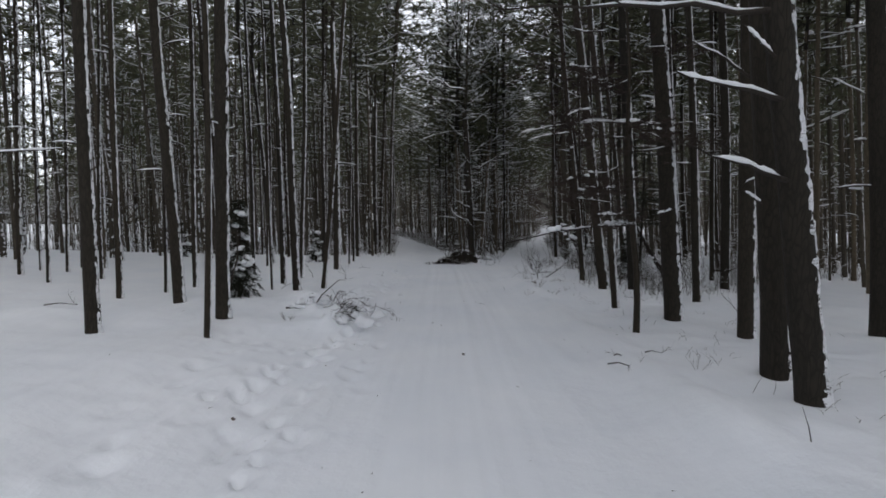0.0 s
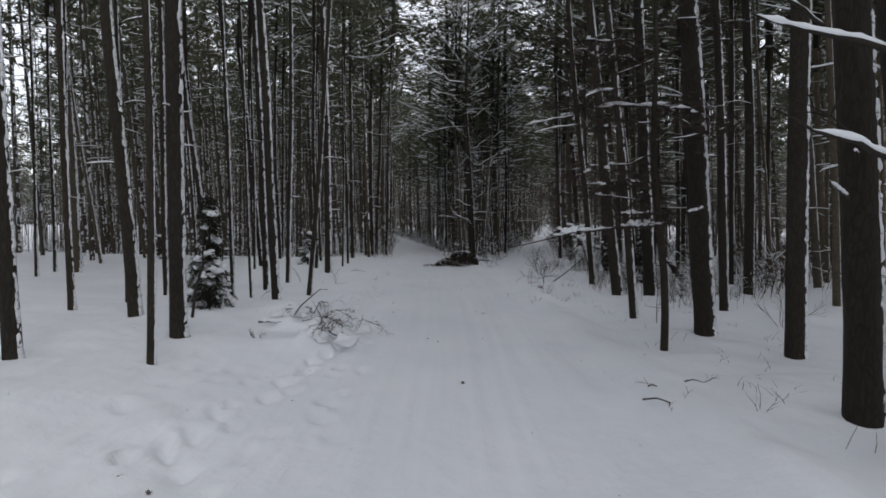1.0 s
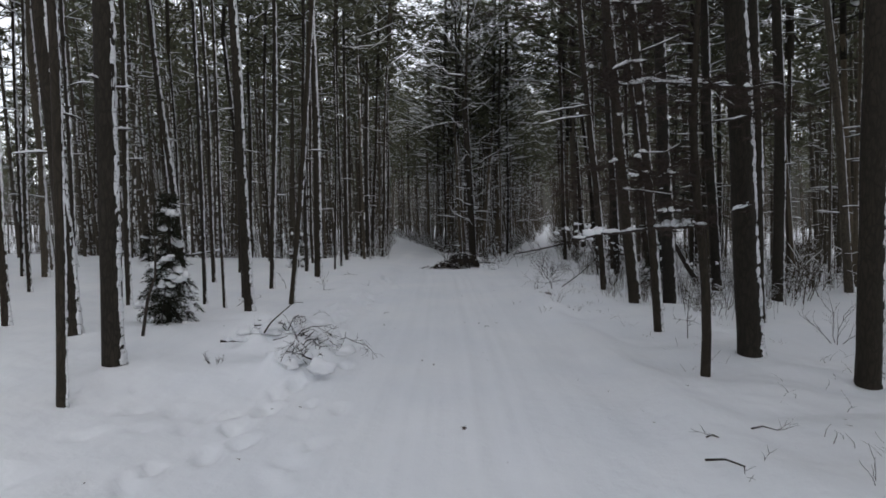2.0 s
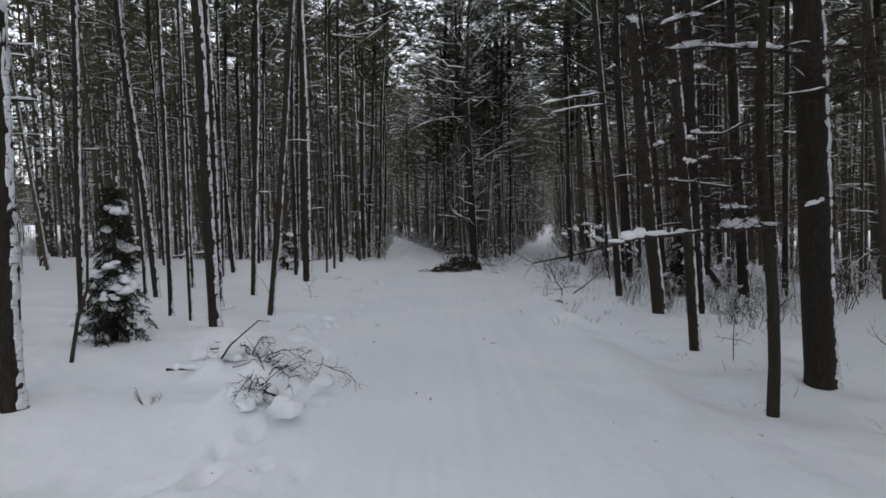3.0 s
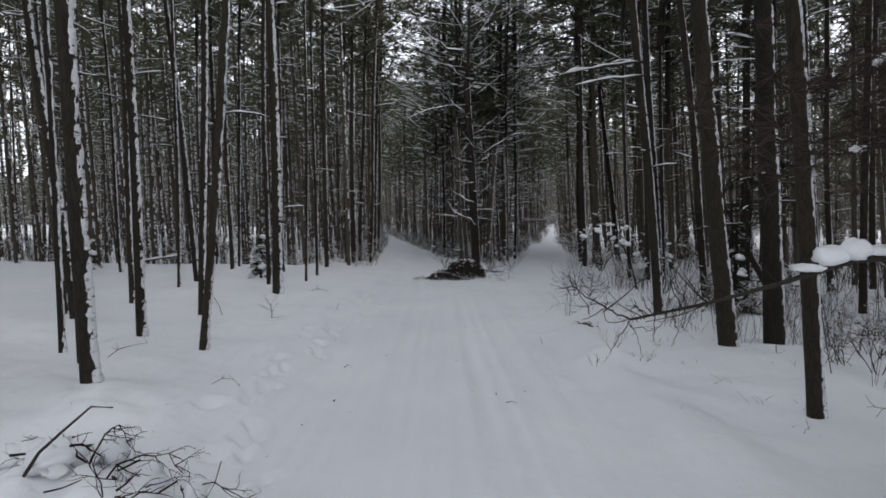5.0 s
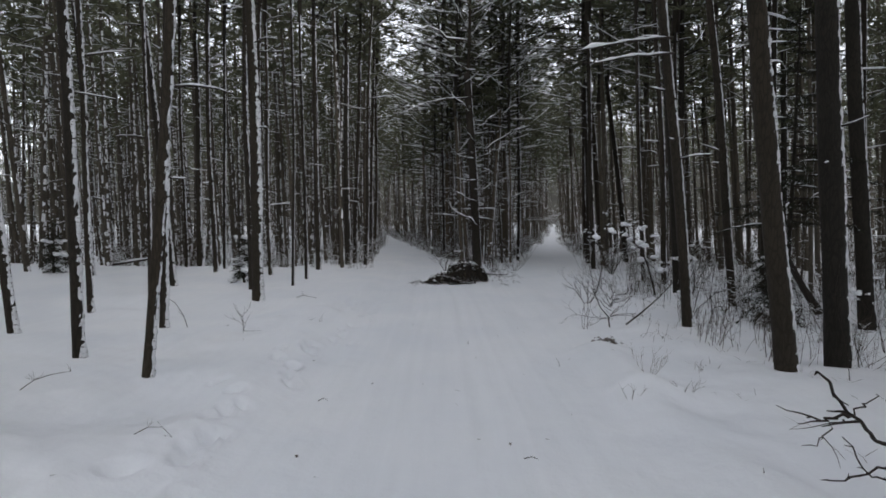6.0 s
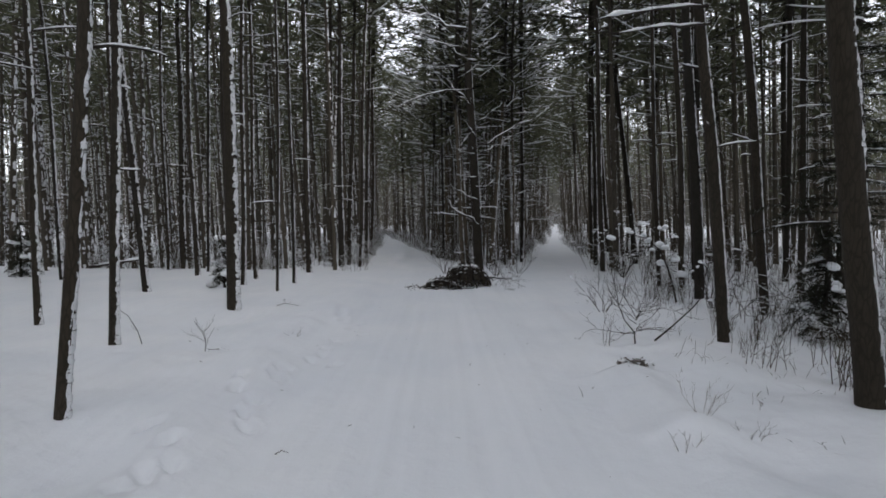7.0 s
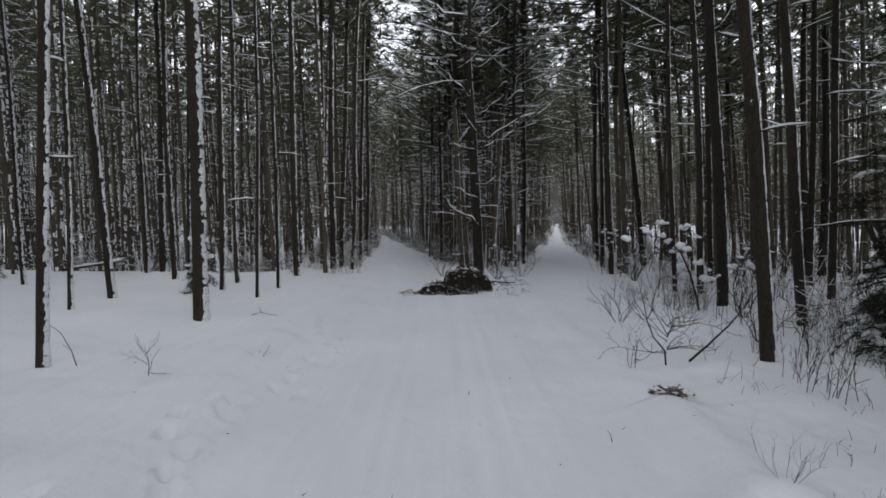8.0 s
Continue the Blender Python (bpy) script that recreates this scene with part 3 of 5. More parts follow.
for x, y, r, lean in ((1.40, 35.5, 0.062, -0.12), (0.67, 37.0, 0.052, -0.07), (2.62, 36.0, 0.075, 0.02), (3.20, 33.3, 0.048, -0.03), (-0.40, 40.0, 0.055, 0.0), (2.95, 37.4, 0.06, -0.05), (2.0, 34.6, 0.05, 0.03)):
    pine(x, y, r, lean, bark=HAZED_BARK, laden=1.9, crowns=FORK_CROWNS, stubs=11, stub_len=0.9, crown_from=6.0, cover=0.7, dash=0.6, h=14.5)
pine(3.48, 37.04, 0.132, -0.045, bark=HAZED_BARK, laden=1.9, crowns=FORK_CROWNS, stubs=8, crown_from=6.0)

for x, y, r, lean, low in ((-2.95, 31.0, 0.085, 0.01, 11.0), (-3.25, 35.0, 0.10, 0.0, 10.5), (5.95, 29.6, 0.11, -0.06, 9.5), (6.6, 33.0, 0.10, -0.05, 9.0),
                           (3.75, 34.8, 0.09, -0.02, 9.5), (7.5, 37.0, 0.11, -0.05, 9.0), (0.25, 36.2, 0.08, -0.03, 9.5), (-3.6, 39.5, 0.11, 0.0, 9.5),
                           (9.6, 24.2, 0.10, -0.05, 8.5), (11.2, 27.5, 0.11, -0.04, 8.5), (8.4, 27.8, 0.09, -0.06, 8.5), (12.6, 23.0, 0.10, -0.05, 8.0)):
    pine(x, y, r, lean, dash=0.8, stubs=6, crown_from=low, h=20, spread=1.7)

side_pine = pine(-5.75, 5.9, 0.095, -0.02, dash=0.2)

# single limbs that stand out
rnd = random.Random(11)


def limb_on(tree, start, end, r, sag, snow, lo=0.05, hi=0.9, twigs=0, label=""):
    o = tree.location
    return add_branch(tree, Vector(start) - o, Vector(end) - o, r, sag, rnd, snow, lo, hi, twigs, label, wob=0.06 if tree is fork_pine else 0.018)


limb_on(side_pine, (-5.78, 5.9, 2.05), (-4.32, 6.5, 2.42), 0.022, 0.06, 0.012, 0.1, 0.98, 1)
limb_on(edge_pine, (2.74, 4.85, 3.52), (0.44, 4.60, 3.38), 0.028, 0.03, 0.016, 0.02, 0.72, 3, "long dead limb lined with snow")
limb_on(edge_pine, (2.84, 4.80, 2.76), (1.90, 4.84, 2.99), 0.026, 0.0, 0.020, 0.04, 0.97, 0, "dead limb under thick snow")
limb_on(edge_pine, (2.94, 4.82, 2.08), (1.82, 4.40, 2.33), 0.024, 0.0, 0.021, 0.10, 0.72, 2, "dead limb under thick snow")
limb_on(edge_pine, (2.74, 4.80, 3.12), (2.42, 4.72, 3.36), 0.014, 0.0, 0.016)
limb_on(second_pine, (3.05, 5.78, 3.20), (2.35, 5.60, 3.50), 0.018, 0.02, 0.012, 0.05, 0.95, 2)
limb_on(second_pine, (3.22, 5.74, 1.92), (2.92, 5.55, 2.05), 0.014, 0.0, 0.018)
limb_on(third_pine, (3.80, 9.80, 3.40), (1.60, 9.30, 3.28), 0.022, 0.05, 0.026, 0.02, 0.75, 4, "long dead limb lined with snow")
limb_on(third_pine, (3.92, 9.72, 1.95), (3.55, 9.50, 1.86), 0.016, 0.0, 0.02)
limb_on(bend_pine, (3.95, 17.75, 4.75), (1.96, 17.00, 4.20), 0.026, 0.06, 0.022, 0.02, 0.9, 4)
limb_on(bend_pine, (3.98, 17.75, 4.50), (2.28, 17.00, 4.07), 0.022, 0.05, 0.020, 0.02, 0.9, 3)
limb_on(fork_pine, (1.45, 31.30, 4.50), (3.80, 31.20, 5.65), 0.040, -0.10, 0.026, 0.05, 0.95, 4, "crooked bare limb lined with snow")
limb_on(fork_pine, (1.55, 31.30, 4.15), (2.88, 31.10, 4.93), 0.028, -0.10, 0.022, 0.05, 0.95, 3, "crooked bare limb lined with snow")
limb_on(fork_pine, (1.64, 31.30, 1.37), (0.13, 31.00, 2.54), 0.038, -0.12, 0.028, 0.02, 0.95, 2, "crooked bare limb lined with snow")
limb_on(fork_pine, (1.57, 31.30, 2.34), (0.36, 31.00, 3.01), 0.030, -0.08, 0.025, 0.02, 0.95, 2)
limb_on(fork_pine, (1.30, 31.30, 6.60), (-2.06, 31.10, 5.74), 0.036, 0.16, 0.022, 0.03, 0.95, 5, "long drooping limb lined with snow")
limb_on(fork_pine, (1.15, 31.30, 8.75), (-1.75, 31.00, 9.40), 0.034, 0.05, 0.025, 0.05, 0.95, 5)
for x0, z0, x1, z1 in ((1.53, 4.62, 0.85, 5.40), (1.45, 4.10, 0.55, 4.35), (1.55, 3.47, 1.95, 3.75), (1.61, 2.84, 2.20, 3.20), (1.55, 3.26, 0.45, 3.40),
                       (1.40, 5.3, 2.6, 6.3), (1.30, 6.0, 0.2, 6.9), (1.25, 7.0, 2.5, 7.9), (1.20, 7.6, 0.1, 8.3), (1.15, 8.0, 2.4, 8.9)):
    limb_on(fork_pine, (x0, 31.35, z0), (x1, 31.35 + rnd.uniform(-0.6, 0.2), z1), 0.022, -0.06, 0.017, 0.03, 0.95, 4)

# young crooked tree whose low limb reaches over the road
young = thing("young_pine", 3.22, 9.25, ground_z(3.22, 9.25), "thin crooked young pine with snow-loaded low limbs", "tree")
g = Geo()
zs = [-0.3, 0.0, 0.5, 1.1, 1.7, 2.3, 2.9, 3.5, 4.3, 5.2, 6.4]
g.tube([(-0.075 * z + 0.05 * math.sin(z * 1.7), 0.03 * math.sin(z * 1.1), z) for z in zs], [0.056, 0.056, 0.053, 0.051, 0.050, 0.045, 0.04, 0.034, 0.028, 0.02, 0.008], 12)
part("trunk", g, BARK, young)
o = young.location
low = add_branch(young, Vector((3.13, 9.22, 1.68)) - o, Vector((0.86, 8.86, 1.33)) - o, 0.023, 0.06, rnd, 0.0, twigs=0)
white = Geo()
snow_ridge(white, low, [0.023 * (1 - 0.11 * i) for i in range(len(low))], 0.30, 0.50, 0.006, 4, 0.9, 30, 6)
part("snow", white, SNOW, young, "thin snow along the limb")


def loaf(a, b, high):
    """A bumpy loaf of snow on the low limb between two shares of its length."""
    white, last = Geo(), None
    n = max(2, int((b - a) * 26))
    for k in range(n + 1):
        s = a + (b - a) * k / n
        f = s * (len(low) - 1)
        c = min(int(f), len(low) - 2)
        p = low[c].lerp(low[c + 1], f - c)
        t = high * rnd.choice((0.5, 0.75, 1.0)) * min(1, 0.5 + 2.0 * min(k, n - k) / n)
        white.lump(p + Vector((rnd.gauss(0, 0.008), rnd.gauss(0, 0.012), 0.016 + 0.35 * t)), rnd.uniform(0.05, 0.075), rnd.uniform(0.035, 0.05), t, rnd.random() * 30, 16, 11, 0, 0.24, rnd.uniform(-0.4, 0.4))
        if last is not None:
            white.f.append((last, len(white.v) - 1, len(white.v) - 3))
            white.m.append(0)
        last = len(white.v) - 1
    part("snow", white, SNOW, young, "bumpy loaf of snow lying on the limb")


loaf(0.03, 0.26, 0.060)
loaf(0.47, 0.66, 0.055)
loaf(0.36, 0.40, 0.022)


def knobby(pts, r, spurs):
    """A crooked bare twig through a few points, with short knobs and side shoots."""
    g, fine = Geo(), []
    for a, b in zip(pts, pts[1:]):
        for k in range(4):
            fine.append(a.lerp(b, k / 4) + Vector((rnd.gauss(0, 0.0025), rnd.gauss(0, 0.0025), rnd.gauss(0, 0.0025))))
    fine.append(pts[-1])
    fine[0] = pts[0]
    g.tube(fine, [r * (1 - 0.55 * k / (len(fine) - 1)) * rnd.uniform(0.9, 1.15) for k in range(len(fine))], 6)
    way = (pts[-1] - pts[0]).normalized()
    for _ in range(spurs):
        k = rnd.randrange(1, len(fine))
        side = (way * 0.7 + Vector((rnd.gauss(0, 0.7), rnd.gauss(0, 0.7), rnd.gauss(0, 0.7)))).normalized()
        spur = grow(g, fine[k], side, rnd.choice((0.006, 0.008, 0.012, 0.02, 0.04)), r * 0.55, 0, rnd, 0.8, 0.0, 5, None, 0.22)
        g.f.append((k * 6, spur, spur + 1))
        g.m.append(0)
    part("twig", g, TWIG, young, "bare knobbly twig")


tip = low[7]
# the bare end of the limb, spreading in crooked twigs
for twig, r, spurs in (
        (((0.000, 0.000, 0.000), (-0.055, -0.016, 0.020), (-0.116, -0.046, 0.054), (-0.198, -0.096, 0.095), (-0.257, -0.128, 0.133), (-0.263, -0.081, 0.171)), 0.0042, 7),
        (((-0.257, -0.128, 0.133), (-0.280, -0.131, 0.130), (-0.301, -0.124, 0.130)), 0.0026, 3),
        (((-0.116, -0.046, 0.054), (-0.131, -0.016, 0.022), (-0.174, 0.012, -0.004)), 0.0028, 4),
        (((0.000, 0.000, 0.000), (-0.045, 0.054, -0.027), (-0.062, 0.082, -0.028), (-0.081, 0.123, 0.015)), 0.0024, 4),
        (((0.000, 0.000, 0.000), (-0.041, -0.016, -0.051), (-0.072, -0.036, -0.084), (-0.091, -0.046, -0.123)), 0.0026, 5),
        (((-0.001, 0.004, -0.024), (0.014, -0.006, -0.041), (0.022, -0.016, -0.081), (0.035, -0.036, -0.138)), 0.0019, 2),
        (((0.001, 0.014, -0.014), (-0.010, -0.016, -0.024), (0.002, -0.026, -0.033), (0.029, -0.026, -0.023), (0.053, -0.026, -0.038), (0.079, -0.036, -0.037)), 0.0022, 2),
        (((0.000, 0.000, 0.000), (0.014, 0.034, 0.001), (0.010, 0.044, 0.018)), 0.0020, 2),
        (((0.026, 0.014, -0.011), (0.032, 0.034, 0.001), (0.013, 0.044, 0.023)), 0.0022, 2),
        (((0.056, 0.014, 0.011), (0.048, 0.044, 0.028), (0.048, 0.084, 0.035), (0.048, 0.124, 0.056)), 0.0034, 5),
        (((0.048, 0.084, 0.035), (0.033, 0.104, 0.020), (0.013, 0.124, 0.010)), 0.0026, 3),
        (((0.037, 0.004, -0.002), (0.054, -0.016, 0.015), (0.073, -0.046, 0.042)), 0.0024, 3),
        (((0.082, 0.024, 0.023), (0.084, 0.064, 0.031), (0.082, 0.104, 0.058), (0.082, 0.134, 0.068)), 0.0030, 4),
        (((-0.257, -0.128, 0.133), (-0.191, -0.066, 0.128), (-0.156, -0.036, 0.131)), 0.0015, 1),
        (((-0.255, -0.116, 0.126), (-0.272, -0.116, 0.107), (-0.296, -0.126, 0.100)), 0.0014, 4),
        (((-0.116, -0.046, 0.054), (-0.105, -0.036, 0.070), (-0.106, -0.026, 0.090)), 0.0022, 3)):
    knobby([tip + Vector(p) for p in twig], 0.8 * r, spurs)
for k in range(9):
    p = low[6].lerp(tip, 0.25 + 0.075 * k)
    d = Vector((-0.25 + rnd.gauss(0, 0.4), rnd.gauss(0.3, 0.5), rnd.choice((-0.7, 0.5, 0.9)))).normalized() * rnd.uniform(0.07, 0.17)
    knobby([p, p + d * 0.5 + Vector((rnd.gauss(0, 0.02), 0, rnd.gauss(0, 0.02))), p + d], 0.0020, 4)
for p, way, size in ((low[6], (-0.8, 0.3, -0.35), 0.24), (low[6], (-0.5, 0.5, 0.8), 0.16), (low[6], (-0.7, 0.2, 0.75), 0.22), (low[6], (-0.6, -0.3, -0.5), 0.15), (low[5], (-0.9, 0.5, 0.1), 0.22),
                     (low[5], (-0.5, -0.4, 0.6), 0.16), (low[5], (-0.4, 0.4, -0.6), 0.15), (low[4], (-0.8, -0.5, -0.2), 0.18), (low[3], (-0.7, 0.4, -0.3), 0.15)):
    d = Vector(way).normalized() * size
    knobby([p, p + d * 0.5 + Vector((rnd.gauss(0, 0.02), 0, rnd.gauss(0, 0.02))), p + d], 0.0025, 5)
for i in range(15):
    z, a = 1.95 + 0.20 * i, i * 2.4 + 0.8 if i % 2 else 3.14 + rnd.uniform(-0.9, 0.9)
    size = rnd.uniform(0.8, 1.7)
    c = Vector((-0.075 * z, 0, z))
    from_s = rnd.uniform(0.1, 0.6)
    pts = add_branch(young, c, c + Vector((math.cos(a), math.sin(a) * 0.8, rnd.uniform(-0.25, 0.2))) * size, 0.013, rnd.uniform(-0.08, 0.1), rnd, 0.008 if i % 3 else 0.014, from_s, from_s + rnd.uniform(0.15, 0.35), 3, wob=0.055)
    tuft = Geo()
    for p in pts[3:]:
        for _ in range(11):
            q = p + Vector((rnd.gauss(0, 0.24), rnd.gauss(0, 0.24), rnd.gauss(-0.02, 0.12)))
            spray(tuft, q, Vector((0, 0, -0.2)), rnd, 34, 0.13, 0.0028, 0)
        if rnd.random() < 0.38:
            white = Geo()
            white.cluster(p + Vector((rnd.gauss(0, 0.02), rnd.gauss(0, 0.05), 0.02)), rnd.uniform(0.018, 0.038), rnd, 6, 6, 4)
            part("snow", white, SNOW, young)
    part("needles", tuft, RUST, young, "dull reddish needles")


# ---- forest behind ----
def free(x, y, gap):
    if y > (100 if x < 5 else 116):
        return True
    if float(road_side(np.float64(x), np.float64(y))) < gap:
        return False
    return True


def in_front(x, y):
    """The stretch along the road whose pines are set one by one."""
    return (-9 - max(0, (y - 8)) * 0.1 < x < 0 and 0 < y < 30) or (0 < x < 9 and 3 < y < 27) or (0 < x < 3 and y < 38)


rnd = random.Random(21)
spots, wedge = [], []
tries = 0
while len(wedge) < 44 and tries < 20000:
    tries += 1
    y = rnd.uniform(33, 74)
    x = rnd.uniform(left_road(np.float64(y)), right_road(y))
    if float(road_side(np.float64(x), np.float64(y))) < 0.25 or any((x - a) ** 2 + (y - b) ** 2 < 0.7 for a, b in wedge + STANDING):
        continue
    wedge.append((x, y))
STANDING += wedge
tries = 0
while len(spots) < 960 and tries < 90000:
    tries += 1
    # reaches behind the start too: unseen pines, added to keep sky light off
    y = rnd.uniform(-13, 105)
    x = rnd.uniform(-1, 1) * (20 + 0.72 * max(0, y))
    if in_front(x, y) or not free(x, y, 0.7 if y < 32 else 0.3) or (abs(x) < 4.2 and y < 3):
        continue
    if y > 28 and -0.78 < x / y < -0.66 and rnd.random() < 0.75:
        continue
    if y < 76 and float(left_road(np.float64(y))) < x < right_road(y) and (y < 55 or rnd.random() < 0.6):
        continue
    gap = 1.15 if y < 50 else 1.6
    if any((x - a) ** 2 + (y - b) ** 2 < gap * gap for a, b in spots) or any((x - a) ** 2 + (y - b) ** 2 < 1.0 for a, b in STANDING):
        continue
    spots.append((x, y))
extra = 0
while extra < 150:
    y = rnd.uniform(33, 102)
    x = rnd.uniform(-0.60 * y - 1, -0.05 * y - 1.5)
    if not free(x, y, 0.3) or any((x - a) ** 2 + (y - b) ** 2 < 0.8 for a, b in spots):
        continue
    spots.append((x, y))
    extra += 1
for lo, hi, y0, y1, n in ((9.5, 30, 8, 44, 100), (-32, -10.5, 5, 42, 90)):
    for _ in range(n):
        x, y = rnd.uniform(lo, hi), rnd.uniform(y0, y1)
        if free(x, y, 0.7) and abs(x) > 9 + 0.1 * y and not -0.82 < x / y < -0.62 and not any((x - a) ** 2 + (y - b) ** 2 < 0.5 for a, b in spots + STANDING):
            spots.append((x, y))
spots.sort(key=lambda p: math.hypot(p[0], p[1] - 9))
# every second pine out of view stays, to block sky light from the sides
near_spots, far_spots = spots[:130], [p for i, p in enumerate(spots[130:]) if abs(p[0]) < 0.86 * p[1] + 2 or i % 2]

STOCK = []
for i in range(12):
    x, y = near_spots[i]
    STOCK.append(pine(x, y, rnd.choice((0.06, 0.075, 0.09, 0.11, 0.13)), -0.045 + rnd.gauss(0, 0.02), cover=0.8, bark=HAZED_BARK, dash=rnd.choice((0.2, 0.5, 0.8)), laden=1.4, stubs=6, stub_len=1.0, sides=7, spread=1.2, fine=0.055, crown_from=rnd.uniform(8.5, 10.5), h=rnd.uniform(17, 20)))
LOW_STOCK = [pine(x, y, rnd.choice((0.07, 0.09, 0.11, 0.13)), -0.04 + rnd.gauss(0, 0.02), bark=HAZED_BARK, crowns=FORK_CROWNS, cover=0.9, dash=0.5, laden=1.9, stubs=13, stub_len=1.3, sides=8, spread=1.45, fine=0.08, crown_from=rnd.uniform(5.8, 8.5), h=rnd.uniform(14.5, 18)) for x, y in wedge[:6]]
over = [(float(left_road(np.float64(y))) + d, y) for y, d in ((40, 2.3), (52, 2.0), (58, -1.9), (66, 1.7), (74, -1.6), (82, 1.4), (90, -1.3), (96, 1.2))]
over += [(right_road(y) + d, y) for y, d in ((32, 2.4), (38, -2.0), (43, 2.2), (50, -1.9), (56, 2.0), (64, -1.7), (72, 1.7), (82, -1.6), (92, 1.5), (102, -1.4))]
WIDE_STOCK = [pine(x, y, 0.12, -0.03, bark=HAZED_BARK, dash=0.8, cover=0.8, stubs=8, sides=8, fine=0.08, spread=1.6, crown_from=7.0 + 0.8 * i, h=18.5) for i, (x, y) in enumerate(over[:3])]
for x, y in near_spots[12:] + wedge[6:] + over[3:]:
    m = Matrix.Translation((x, y, ground_z(x, y))) @ Matrix.Rotation(rnd.gauss(-0.045 if x > 3 else 0, 0.03), 4, "Y") @ Matrix.Rotation(rnd.gauss(0, 0.02), 4, "X") @ Matrix.Rotation(rnd.uniform(-0.35, 0.35), 4, "Z") @ Matrix.Scale(rnd.uniform(0.85, 1.15), 4)
    copy_thing(rnd.choice(WIDE_STOCK if (x, y) in over else LOW_STOCK if (x, y) in wedge or rnd.random() < 0.25 else STOCK), m)

for i, (x, y) in enumerate(((9.4, 29.5), (13.6, 36.5), (10.6, 36.0))):
    copy_thing(WIDE_STOCK[i % 3], Matrix.Translation((x, y, ground_z(x, y))) @ Matrix.Rotation(-0.04 - 0.01 * i, 4, "Y") @ Matrix.Rotation(0.3 - 0.15 * i, 4, "Z") @ Matrix.Scale(0.86 + 0.04 * i, 4))


def flat_arrays(geo):
    tris, mats = [], []
    for f, m in zip(geo.f, geo.m):
        for i in range(1, len(f) - 1):
            tris.append((f[0], f[i], f[i + 1]))
            mats.append(m)
    return np.array([tuple(p) for p in geo.v]), np.array(tris), np.array(mats)


def merged(name, pieces, mats, label, category):
    """One mesh of many pieces: (arrays, matrix) pairs."""
    vs, fs, ms, k = [], [], [], 0
    for (v, f, m), mat in pieces:
        a = np.array(mat)
        vs.append(v @ a[:3, :3].T + a[:3, 3])
        fs.append(f + k)
        ms.append(m)
        k += len(v)
    v, f, m = np.concatenate(vs), np.concatenate(fs), np.concatenate(ms)
    me = bpy.data.meshes.new(name)
    me.vertices.add(len(v))
    me.vertices.foreach_set("co", v.ravel())
    me.loops.add(f.size)
    me.loops.foreach_set("vertex_index", f.ravel())
    me.polygons.add(len(f))
    me.polygons.foreach_set("loop_start", np.arange(len(f)) * 3)
    for q in mats:
        me.materials.append(q)
    me.polygons.foreach_set("material_index", m)
    me.update(calc_edges=True)
    return tagged(new(name, me), label, category, kind="stuff")


